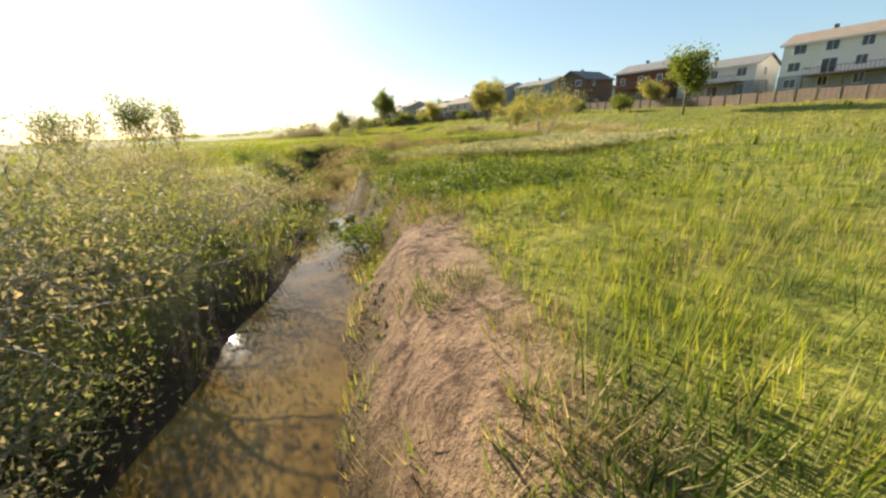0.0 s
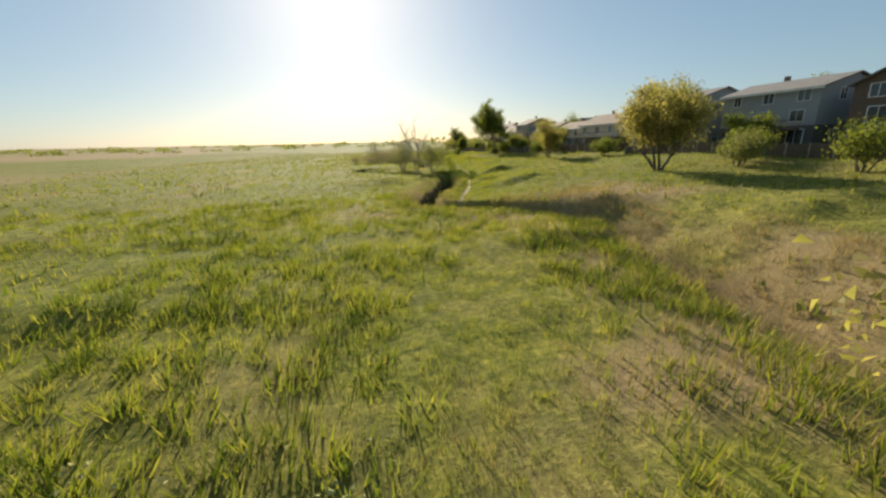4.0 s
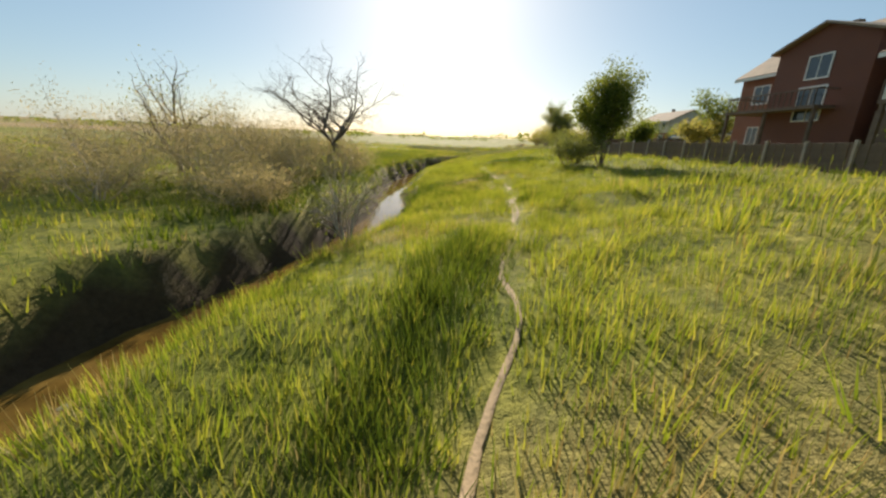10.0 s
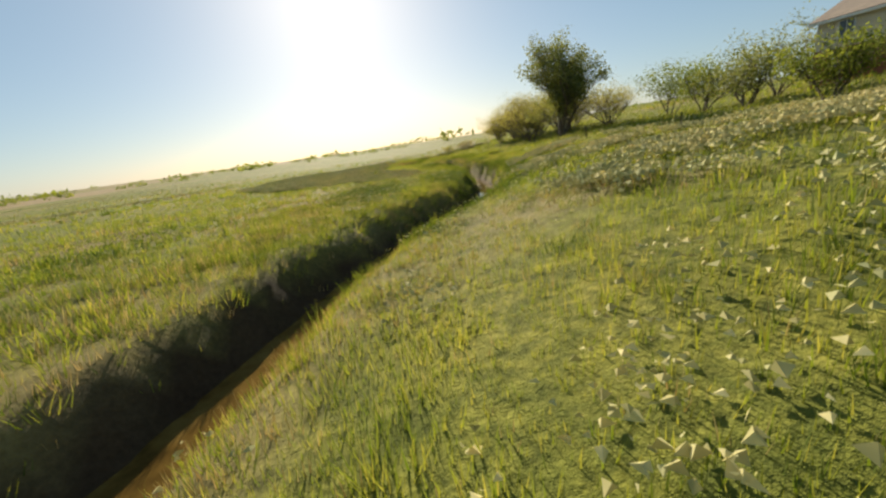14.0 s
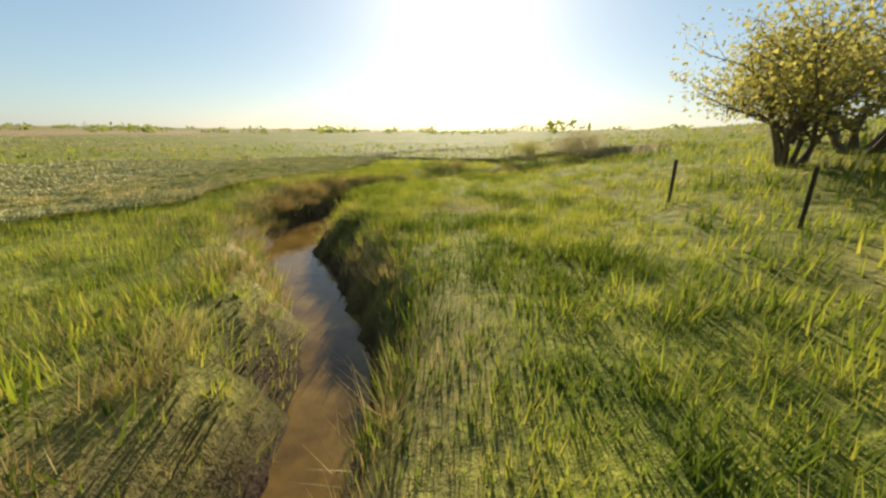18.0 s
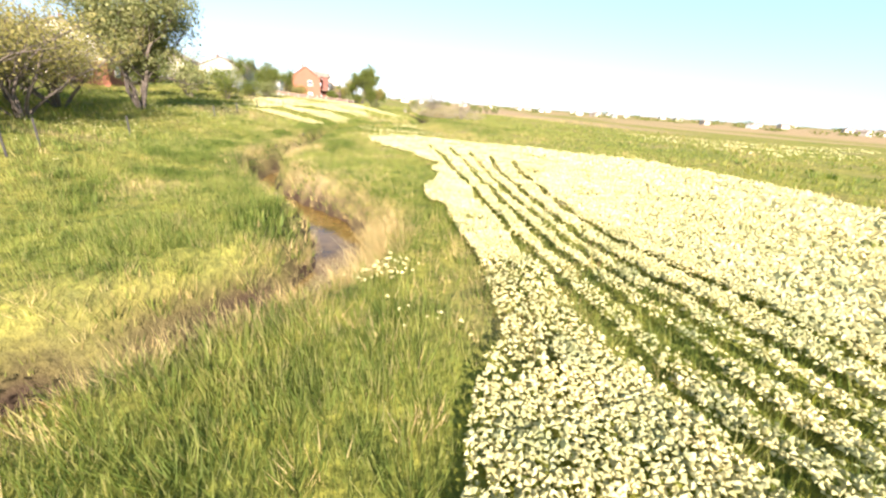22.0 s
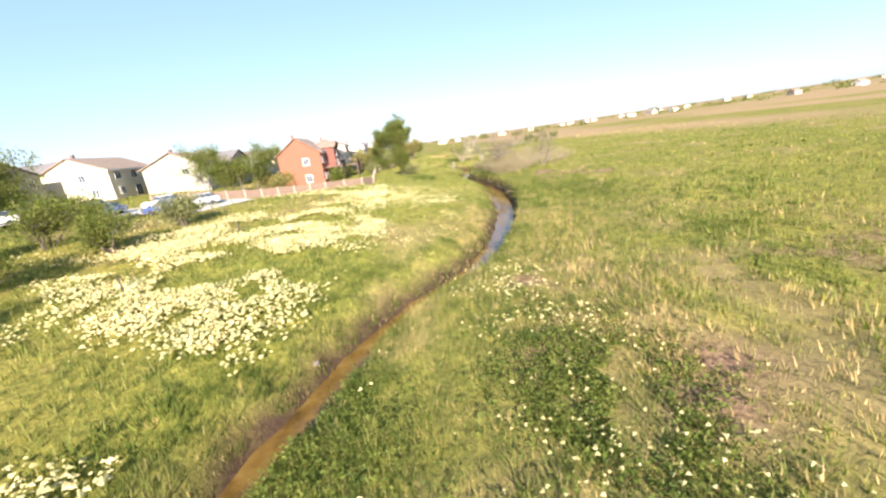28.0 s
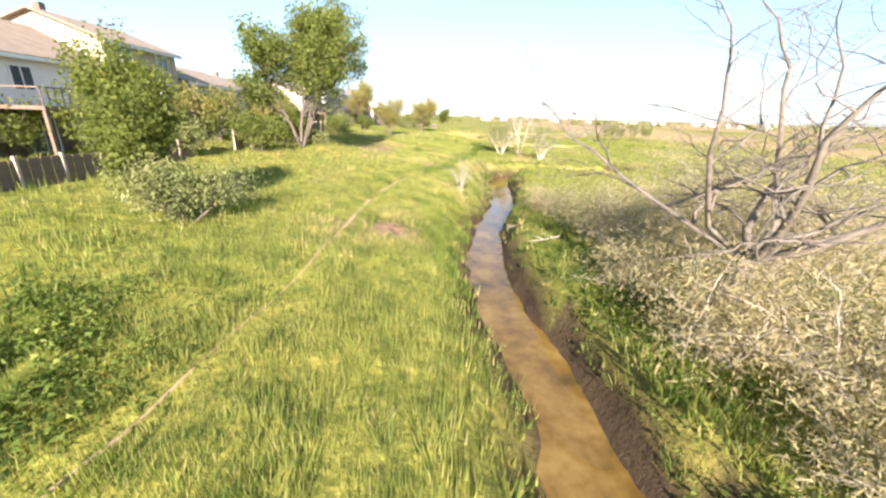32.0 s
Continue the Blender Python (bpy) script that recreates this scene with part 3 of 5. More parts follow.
GV = {"grass": [], "dry": [], "weed": []}
for count, reach0, reach1, size, blades, width in ((140000, 0, 5.2, 0.235, 5, 0.019), (66000, 5.2, 15, 0.32, 4, 0.04), (44000, 15, 42, 0.38, 4, 0.06), (18000, 42, 110, 0.45, 3, 0.15)):
    lens = np.linalg.norm(np.diff(WAY, axis=0), axis=1)
    lens = lens * np.interp(EYE, [1.5, 2.5, 4, 8], [2.2, 1.5, 1.0, 0.6]) if reach0 == 0 else lens
    seg = rng.choice(len(WAY) - 1, count, p=lens / lens.sum())
    base = WAY[seg] + (WAY[seg + 1] - WAY[seg]) * rng.uniform(0, 1, (count, 1))
    ang, rad = rng.uniform(0, 2 * np.pi, count), np.sqrt(rng.uniform(reach0**2, reach1**2, count))
    x, y = base[:, 0] + rad * np.cos(ang), base[:, 1] + rad * np.sin(ang)
    far = near_line(x, y, WAY)[0]
    keep = (far >= reach0 * 0.8) & ~bare_at(x, y) & (x < 58 + 0.2 * y + 40 * (y > 170))
    x, y = x[keep], y[keep]
    d, sd, _ = near_line(x, y, CREEK_FAST)
    z = height(x, y)
    keep = (z > -1.62) & ~((sd < 0) & (d < 2.4) & (z < -0.25) & (y > 10) & (y < 165) & (rng.uniform(0, 1, len(x)) < 0.85))
    x, y, z, d = x[keep], y[keep], z[keep], d[keep]
    s = size * np.maximum(0.3, 1 + 0.42 * vnoise(x, y, 0.8, 55) + 0.25 * vnoise(x, y, 2.2, 51) + 0.2 * vnoise(x, y, 11, 52)) * rng.uniform(0.8, 1.2, len(x))
    s = s * smooth(0.0, 1.6, near_line(x, y, WAY)[0] + 0.9)
    dry = dry_at(x, y, d) * 0.8 > rng.uniform(0, 1, len(x))
    weed = ~dry & ((vnoise(x, y, 1.3, 53) * 0.5 + vnoise(x, y, 8, 54) * 0.5 + 0.4 * smooth(5, 2, d) + 0.8 * weeds_at(x, y)) > rng.uniform(0.45, 0.7, len(x)))
    for key, m, kw in (("grass", ~dry & ~weed, 1.0), ("dry", dry, 1.1), ("weed", weed, 1.1)):
        GV[key].append(tufts(x[m], y[m], z[m], s[m] * kw, blades, width * (1.5 if key == "weed" else 1.0), 0.75, 0.6 if key == "weed" else 0.42))


def pile(name, chunks, material, label, category):
    v, f, run = [], [], 0
    for a, b in chunks:
        v.append(a)
        f.append(b + run)
        run += len(a)
    me = from_arrays(name, np.concatenate(v), np.concatenate(f))
    return tagged(seat(name, me, material), label, category, kind="stuff")


# long reeds and dead stalks that hang over the banks
d_all, _, _ = near_line(CREEK[:, 0], CREEK[:, 1], WAY)
spots = np.repeat(CREEK[d_all < 45], 60, axis=0)
ang = rng.uniform(0, 2 * np.pi, len(spots))
rr = rng.uniform(1.3, 4.2, len(spots))
x, y = spots[:, 0] + rr * np.cos(ang), spots[:, 1] + rr * np.sin(ang)
d, sd, _ = near_line(x, y, CREEK_FAST)
m = (d > 0.9) & (d < 3.6) & (vnoise(x, y, 4, 61) > -0.05) & (height(x, y, False) > -1.6) & ~((sd < 0) & (d < 2.3) & (y > 10) & (y < 165))
x, y = x[m], y[m]
green = (y > 36) & (y < 203) & (vnoise(x, y, 3.5, 68) > -0.45)
for key, m in (("dry", ~green), ("weed", green)):
    GV[key].append(tufts(x[m], y[m], height(x[m], y[m]), rng.uniform(0.22, 0.48, m.sum()), 8, 0.011, 0.6, 1.0))
m = vnoise(x, y, 3, 62) > 0.1
GV["weed"].append(tufts(x[m], y[m], height(x[m], y[m]), rng.uniform(0.25, 0.45, m.sum()), 8, 0.015, 0.6, 0.7))
# tall leafy growth on the far banks of the bends
x, y = scatter(9000, 34, 66, 200, 262)
d, sd, _ = near_line(x, y, CREEK_FAST)
m = (d > 1.5) & (d < 5.5) & (sd < 0) & (vnoise(x, y, 1.6, 64) > -0.1)
x, y = x[m], y[m]
mixed = rng.uniform(0, 1, len(x)) + 0.5 * vnoise(x, y, 1.2, 66)
for key, m in (("weed", mixed < 0.3), ("dry", mixed > 0.75), ("grass", (mixed >= 0.3) & (mixed <= 0.75))):
    GV[key].append(tufts(x[m], y[m], height(x[m], y[m]), rng.uniform(0.25, 0.5, m.sum()), 14, 0.012, 0.8, 0.7))
# growth on the cut bank of the gully
x, y = scatter(16000, -30, 12, -42, 2)
d, sd, _ = near_line(x, y, CREEK_FAST)
m = (sd < 0) & (d > 0.7) & (d < 3.2)
x, y = x[m], y[m]
m = vnoise(x, y, 1.5, 67) > -0.1
for key, m in (("weed", m), ("grass", ~m)):
    GV[key].append(tufts(x[m], y[m], height(x[m], y[m]), rng.uniform(0.3, 0.65, m.sum()), 9, 0.02, 0.6, 0.9))
# thicket of reeds in the gully
x, y = scatter(22000, -34, 16, -50, 9)
d, sd, _ = near_line(x, y, CREEK_FAST)
m = (d > 0.3) & (d < 8.5) & (vnoise(x, y, 2.5, 63) > -0.35) & ~((sd < 0) & (d > 1.6)) & ((x > -8) | (x < -27) | (vnoise(x, y, 1.8, 75) > 0.35))
x, y = x[m], y[m]
GV["dry"].append(tufts(x, y, height(x, y), rng.uniform(0.3, 0.65, len(x)), 8, 0.018, 0.7, 1.1))
# leafy growth crowding the ditch beside the path
k = rng.integers(0, len(TRAIL) - 1, 6500)
x, y = TRAIL[k, 0] + rng.normal(-1.0, 0.35, len(k)), TRAIL[k, 1] + rng.uniform(-0.8, 0.8, len(k))
m = (y > 40) & (y < 88)
x, y = x[m], y[m]
GV["weed"].append(tufts(x, y, height(x, y), rng.uniform(0.2, 0.42, len(x)), 12, 0.018, 0.7, 0.7))
# domed tussocks that break up the meadow along the way
for key, count, lo, hi, away in (("grass", 5200, 0.28, 0.5, 16), ("weed", 4200, 0.25, 0.46, 18), ("dry", 900, 0.25, 0.4, 12)):
    k = rng.integers(0, len(WAY) - 1, count)
    at = WAY[k] + (WAY[k + 1] - WAY[k]) * rng.uniform(0, 1, (count, 1)) + rng.normal(0, away * 0.6, (count, 2))
    x, y = at[:, 0], at[:, 1]
    m = ~bare_at(x, y) & (near_line(x, y, WAY)[0] > 1.2) & (flowers_at(x, y) < 0.5) & (vnoise(x, y, 5, 69) + 0.6 * weeds_at(x, y) > (-0.1 if key == "weed" else -0.6))
    x, y = x[m], y[m]
    z = height(x, y)
    m = z > -1.4
    GV[key].append(tufts(x[m], y[m], z[m], rng.uniform(lo, hi, m.sum()), 26, 0.016, 0.75, 0.75))
# rank growth beyond the creek, on the way back
x, y = scatter(9000, 2, 34, 106, 190)
d, sd, _ = near_line(x, y, CREEK_FAST)
m = (sd < 0) & (d > 1.3) & (d < 13) & (vnoise(x, y, 2.4, 70) + 0.35 * vnoise(x, y, 0.9, 73) > -0.15 + 0.05 * (d - 6))
x, y = x[m], y[m]
mixed = rng.uniform(0, 1, len(x))
for key, m in (("weed", mixed < 0.5), ("grass", (mixed >= 0.5) & (mixed < 0.88)), ("dry", mixed >= 0.88)):
    GV[key].append(tufts(x[m], y[m], height(x[m], y[m]), rng.uniform(0.3, 0.6, m.sum()), 16, 0.022, 0.7, 0.8))
# dark growth on both banks of the straight reach
x, y = scatter(3000, 36, 52, 176, 214)
d, sd, _ = near_line(x, y, CREEK_FAST)
m = (d > 1.3) & (d < 2.9) & (vnoise(x, y, 1.8, 74) > 0.05)
x, y = x[m], y[m]
GV["weed"].append(tufts(x, y, height(x, y), rng.uniform(0.3, 0.6, len(x)), 16, 0.016, 0.7, 0.8))
# thin growth hanging on the eroded bank
y = rng.uniform(-69, -56, 900)
x = np.interp(y, [-80, -64, -54.7], [-45, -38, -33.4]) + rng.uniform(1.0, 3.6, len(y))
m = vnoise(x, y, 0.9, 78) > 0.0
x, y = x[m], y[m]
k = rng.uniform(0, 1, len(x)) < 0.55
GV["dry"].append(tufts(x[k], y[k], height(x[k], y[k]), rng.uniform(0.12, 0.3, k.sum()), 12, 0.012, 0.8, 1.0))
GV["weed"].append(tufts(x[~k], y[~k], height(x[~k], y[~k]), rng.uniform(0.12, 0.3, (~k).sum()), 10, 0.016, 0.8, 0.9))
# rank clumps on the flat beyond the gully
for key, count in (("weed", 1900), ("grass", 2600)):
    x, y = scatter(count, -42, 8, -37, 16)
    d, sd, _ = near_line(x, y, CREEK_FAST)
    m = (sd < 0) & (d > 2.0) & (vnoise(x, y, 4, 76) + 0.5 * smooth(9, 3, d) > (0.05 if key == "weed" else -0.4))
    x, y = x[m], y[m]
    GV[key].append(tufts(x, y, height(x, y), rng.uniform(0.35, 0.7, len(x)), 18, 0.035, 0.8, 0.7))
# straw-coloured reeds that droop over the water at the bends
x, y = scatter(5200, 34, 52, 203, 244)
d, sd, _ = near_line(x, y, CREEK_FAST)
m = (d > 1.0) & (d < 2.5) & ((sd < 0) | (d < 1.5)) & (vnoise(x, y, 1.6, 77) > -0.3)
x, y = x[m], y[m]
GV["dry"].append(tufts(x, y, height(x, y), rng.uniform(0.3, 0.6, len(x)), 24, 0.008, 0.6, 1.15))
k = rng.integers(0, 4, 64)
x, y = np.array([39.0, 38.6, 40.0, 38.4])[k] + rng.normal(0, 0.3, 64), np.array([232.4, 231.0, 233.9, 229.4])[k] + rng.normal(0, 0.3, 64)
GV["dry"].append(tufts(x, y, np.maximum(height(x, y), -0.9), rng.uniform(0.5, 0.8, 64), 70, 0.007, 0.5, 1.2))
x, y = scatter(1700, 30, 46, 222, 246)
d = near_line(x, y, CREEK_FAST)[0]
m = (d > 2.2) & (flowers_at(x, y) < 0.4) & (near_line(x, y, WAY)[0] > 0.8)
x, y = x[m], y[m]
k = rng.uniform(0, 1, len(x)) < 0.5
for key, m in (("weed", k), ("grass", ~k)):
    GV[key].append(tufts(x[m], y[m], height(x[m], y[m]), rng.uniform(0.25, 0.5, m.sum()), 22, 0.013, 0.7, 0.8))
# broad-leaved weeds: small leaves round short stalks
for count, cx, cy, rx, ry in ((2600, -29, -57.5, 6, 4.5), (1500, 30.2, 116.4, 2.0, 3.0), (160, 24.7, 70.2, 0.45, 0.45), (1500, 38.5, 184, 2.6, 7), (2600, 30.5, 182, 3.0, 5), (420, 46.9, 200.2, 0.7, 1.6), (380, 42.2, 199.3, 0.6, 1.6), (1500, 14.5, 148, 4, 8), (900, 14.5, 74, 2, 5), (2200, -13, -31, 8, 4), (1200, 15.8, 112, 1.8, 9), (900, 41, 207, 1.5, 5), (700, 11.6, 37, 1.5, 5), (900, 16, 172, 5, 10)):
    x, y = rng.normal(cx, rx * 0.6, count), rng.normal(cy, ry * 0.6, count)
    z = height(x, y)
    m = (z > -1.5) & (vnoise(x, y, 0.9, 65) > -0.35)
    x, y, z = x[m], y[m], z[m]
    k = 9
    c = np.repeat(np.stack([x, y, z], 1), k, axis=0)
    tall = np.repeat(rng.uniform(0.15, 0.5, len(x)), k)
    c += np.stack([rng.normal(0, 0.1, len(c)), rng.normal(0, 0.1, len(c)), tall * rng.uniform(0.15, 1, len(c))], 1)
    a = rng.normal(0, 1, (len(c), 3)) * np.array([1, 1, 0.6])
    a *= 0.05 * rng.uniform(0.6, 1.4, (len(c), 1)) / (np.linalg.norm(a, axis=1)[:, None] + 1e-9)
    b = np.cross(a, rng.normal(0, 1, (len(c), 3))) * 0.6
    v = np.stack([c - a, c + 0.4 * a + b, c + a - 0.5 * b], 1).reshape(-1, 3)
    GV["weed"].append((v, np.arange(len(v)).reshape(-1, 3)))
pile("meadow_grass", GV["grass"], M_GRASS, "tall yellow-green grass covering the meadow", "grass")
pile("dry_grass", GV["dry"], M_DRY, "straw-coloured dry grass and reeds along the creek banks", "grass")
pile("dark_weeds", GV["weed"], M_WEED, "dark green leafy weeds growing in clumps in the meadow", "weeds")


def blossom_heads(x, y, z, r, petals=3):
    """Domed heads of three jittered faces, with a few loose petals round them."""
    n = len(x)
    c = np.stack([x, y, z], 1)
    a = np.linspace(0, 2 * np.pi, 3, endpoint=False)[None] + rng.uniform(0, 6.3, (n, 1))
    rim = c[:, None] + r[:, None, None] * np.stack([np.cos(a) * rng.uniform(0.6, 1.2, (n, 3)), np.sin(a) * rng.uniform(0.6, 1.2, (n, 3)), rng.uniform(-0.7, 0.1, (n, 3))], 2)
    top = c + np.stack([rng.normal(0, 0.25, n) * r, rng.normal(0, 0.25, n) * r, 0.45 * r], 1)
    v = np.stack([np.repeat(top[:, None], 3, 1), rim, np.roll(rim, -1, 1)], 2).reshape(-1, 3)
    m = n * petals
    if m:
        q, rr = np.repeat(c, petals, axis=0), np.repeat(r, petals)[:, None]
        q = q + rng.normal(0, 1.1, (m, 3)) * rr * np.array([1, 1, 0.5])
        e, g = (rng.normal(0, 1, (m, 3)) * np.array([1, 1, 0.5]) for _ in range(2))
        v = np.concatenate([v, np.stack([q - 0.3 * rr * e, q + 0.3 * rr * e, q + 0.5 * rr * g], 1).reshape(-1, 3)])
    return v, np.arange(len(v)).reshape(-1, 3)


FL = []
for count, x0, x1, y0, y1, r, p in ((130000, 30, 41, 220, 250, 0.05, 0), (16000, 26, 41, 250, 259, 0.08, 0), (34000, 22, 30, 220, 250, 0.095, 0), (75000, 22, 41, 192, 220, 0.07, 0), (34000, 8, 22, 192, 259, 0.2, 0), (34000, -30, -10, -57, -44, 0.078, 1), (6000, -45, 5, 220, 248, 0.2, 0), (3000, -16, -6, -32, -20, 0.07, 1), (30000, -16, 14, 12, 46, 0.085, 0), (95000, 37, 64, 126, 186, 0.1, 0), (42000, 20, 40, 126, 192, 0.065, 1), (7000, 42, 62, 186, 232, 0.05, 1)):
    x, y = scatter(count, x0, x1, y0, y1)
    d = near_line(x, y, CREEK_FAST)[0]
    m = (flowers_at(x, y) > rng.uniform(0, 1.0, count)) & (d > 2.2)
    x, y = x[m], y[m]
    FL.append(blossom_heads(x, y, height(x, y) + (rng.uniform(0.2, 0.34, len(x)) if y0 in (192, 220, 250) else rng.uniform(0.3, 0.5, len(x))), r * rng.uniform(0.6, 1.4, len(x)), p))
x, y = scatter(9000, -190, -25, 150, 420)
m = (vnoise(x, y * 2, 45, 71) > 0.3) & (near_line(x, y, CREEK_FAST)[0] > 12)
x, y = x[m], y[m]
FL.append(blossom_heads(x, y, height(x, y, False) + 0.4, rng.uniform(0.15, 0.32, len(x)), 0))
pile("white_flowers", FL, M_FLOWER, "creamy white blossom heads of hoary cress in drifts", "flowers")


# ---- trees ----
def limb(path, radii, sides=6):
    """A tapered tube along a path."""
    path, radii = np.asarray(path, float), np.asarray(radii, float)
    n = len(path)
    tang = np.gradient(path, axis=0)
    tang /= np.linalg.norm(tang, axis=1)[:, None] + 1e-9
    ref = np.array([0.31, 0.17, 0.93]) if abs(tang[:, 2]).mean() < 0.8 else np.array([1.0, 0.1, 0.0])
    u = np.cross(tang, ref)
    u /= np.linalg.norm(u, axis=1)[:, None] + 1e-9
    w = np.cross(tang, u)
    a = np.linspace(0, 2 * np.pi, sides, endpoint=False)
    ring = path[:, None] + radii[:, None, None] * (np.cos(a)[None, :, None] * u[:, None] + np.sin(a)[None, :, None] * w[:, None])
    k = np.arange(n * sides).reshape(n, sides)
    f = np.stack([k[:-1], np.roll(k, -1, 1)[:-1], np.roll(k, -1, 1)[1:], k[1:]], -1).reshape(-1, 4)
    return ring.reshape(-1, 3), f


def grow(r, h, trunk_r, stems, levels, up=0.5, spread=0.6, lean=(0, 0), droop=0.0, fork=0.0):
    """Branches of a tree: a list of tubes by level, and the twig ends."""
    tubes, ends = [[], [], []], []

    def branch(p, d, length, rad, level):
        n = 6 if level == 0 else 4 if level < levels else 2
        pts = [np.array(p, float)]
        d = np.array(d, float) / np.linalg.norm(d)
        for _ in range(n):
            d = d + r.normal(0, 0.16 + 0.06 * level, 3) + np.array([0, 0, (up if level else 0.25) * 0.22 - droop * 0.1 * level])
            d /= np.linalg.norm(d)
            pts.append(pts[-1] + d * length / n)
        radii = np.linspace(rad, rad * (0.45 if level < levels else 0.15), n + 1)
        tubes[min(level, 2)].append(limb(pts, radii, 6 if level == 0 else 4 if level == 1 else 3))
        if level == levels:
            ends.extend(pts[1:])
            return
        kids = (5 if level == 0 else 4) + int(r.integers(0, 3))
        for i in range(kids):
            q = (0.35 if level == 0 else 0.2) + (0.65 if level == 0 else 0.8) * (i + 0.5) / kids
            j = min(n - 1, int(q * n))
            at = pts[j] + (pts[j + 1] - pts[j]) * (q * n - j)
            a = r.uniform(0, 2 * np.pi)
            side = np.array([np.cos(a), np.sin(a), 0.15])
            nd = d * (1 - spread) + side * spread + np.array([0, 0, up * 0.35])
            branch(at, nd, length * r.uniform(0.45, 0.68), rad * (1 - 0.55 * q) * 0.6, level + 1)
        ends.append(pts[-1])
        branch(pts[-1], d, length * 0.5, rad * 0.42, level + 1)
    if fork:
        # one trunk up to the fork, then spreading main limbs
        foot = np.array([[0, 0, -0.4], [lean[0] * fork * 0.3, lean[1] * fork * 0.3, fork * 0.35], [lean[0] * fork * 0.75, lean[1] * fork * 0.7, fork * 0.7], [lean[0] * fork, lean[1] * fork, fork]])
        tubes[0].append(limb(foot, [trunk_r * 1.25, trunk_r, trunk_r * 0.92, trunk_r * 0.85], 9))
        for s in range(stems):
            a = 2 * np.pi * s / stems + r.uniform(-0.3, 0.3)
            branch(foot[-1] - np.array([0, 0, 0.15]), (np.cos(a) * 0.9, np.sin(a) * 0.9, r.uniform(0.6, 1.3)), h * 0.5 * r.uniform(0.85, 1.15), trunk_r * r.uniform(0.36, 0.52), 1)
        return tubes, np.array(ends)
    for s in range(stems):
        a = 2 * np.pi * s / stems + r.uniform(0, 1)
        tilt = 0.0 if stems == 1 else r.uniform(0.2, 0.45) if stems < 6 else r.uniform(0.25, 0.95)
        branch((0.15 * np.cos(a) * (stems > 1), 0.15 * np.sin(a) * (stems > 1), -0.3), (np.cos(a) * tilt + lean[0], np.sin(a) * tilt + lean[1], 1), h * 0.6 * r.uniform(0.85, 1.1), trunk_r, 0)
    return tubes, np.array(ends)


def join(chunks):
    v, f, run = [], [], 0
    for a, b in chunks:
        v.append(a)
        f.append(b + run)
        run += len(a)
    return np.concatenate(v), np.concatenate(f)


def leaf_cloud(r, ends, count, size, around, thin=0.6):
    """Small folded leaves round the twig ends."""
    c = ends[r.integers(0, len(ends), count)] + np.clip(r.normal(0, around, (count, 3)), -1.5 * around, 1.5 * around) * np.array([1, 1, 0.8])
    a = r.normal(0, 1, (count, 3))
    a /= np.linalg.norm(a, axis=1)[:, None]
    b = np.cross(a, r.normal(0, 1, (count, 3)))
    b /= np.linalg.norm(b, axis=1)[:, None] + 1e-9
    s = size * r.uniform(0.6, 1.4, (count, 1))
    v = np.stack([c - a * s, c + a * s * 0.5 - b * s * thin, c + a * s * 0.7 + b * s * thin], 1).reshape(-1, 3)
    return v, np.arange(len(v)).reshape(-1, 3)


def tree(name, x, y, h, seed, label, trunk_r=0.2, stems=1, levels=2, leaves=6000, leaf=0.13, around=0.5, foliage=None, bark=None, thin=0.6, up=0.5, spread=0.6,
         lean=(0, 0), droop=0.0, category="tree", group="", zoff=0.0, flat=1.0, turn=None, fork=0.0):
    r = np.random.default_rng(seed)
    z = float(height(np.array([x]), np.array([y]))[0]) + zoff
    spin = r.uniform(0, 360)
    top = thing(name, x, y, z, spin if turn is None else turn, label, category, group)
    tubes, ends = grow(r, h, trunk_r, stems, levels, up, spread, lean, droop, fork)
    hi = max(0.1, ends[:, 2].max())
    k = h / (hi + around)
    fit = np.array([k * flat, k * flat, k])
    for v, f in tubes[0]:
        name = "trunk" if len(tubes[0]) == 1 else "stem"
        seat(name, from_arrays(name, v * fit, f), bark or M_BARK, top)
    if tubes[1]:
        v, f = join(tubes[1])
        seat("branchwork", from_arrays("branchwork", v * fit, f), bark or M_BARK, top)["kind"] = "stuff"
    if tubes[2]:
        v, f = join(tubes[2])
        seat("twig_growth", from_arrays("twig_growth", v * fit, f), bark or M_BARK, top)["kind"] = "stuff"
    if leaves:
        v, f = leaf_cloud(r, ends * fit, int(leaves * 0.75), leaf * 1.13, around, thin)
        v[:, 2] = np.maximum(v[:, 2], 0.05)
        seat("crown", from_arrays("crown", v, f), foliage or M_LEAF, top)
    return top


tree("cottonwood", 36.2, 81.2, 15.2, 1, "tall green cottonwood with a ragged crown beside the gardens", 0.22, 4, 3, 42000, 0.13, 0.42, flat=0.95, up=0.6, spread=0.6)
tree("young_poplar", 33.9, 106.4, 7.0, 2, "upright green poplar with leaves down to the grass", 0.09, 5, 3, 26000, 0.07, 0.28, flat=0.6, foliage=M_LEAF)
tree("shrub", 32.2, 107.2, 2.8, 12, "pale green shrub beside the poplar", 0.05, 5, 2, 9000, 0.06, 0.35, foliage=M_LEAF_G, category="shrub", flat=1.2)
tree("bare_tree", 15.4, 112.6, 10.4, 3, "leafless grey tree with forked spreading limbs beside the creek", 0.26, 7, 4, 0, bark=M_BARK_GREY, up=0.22, spread=0.7, category="tree", flat=1.45, lean=(-0.3, 0.02), turn=0, fork=3.2)
tree("bare_tree", 3.5, 110, 9.0, 4, "grey tree with hardly any leaves among brush", 0.2, 3, 2, 900, 0.07, 0.5, foliage=M_LEAF_G, bark=M_BARK_GREY, up=0.3, spread=0.7)
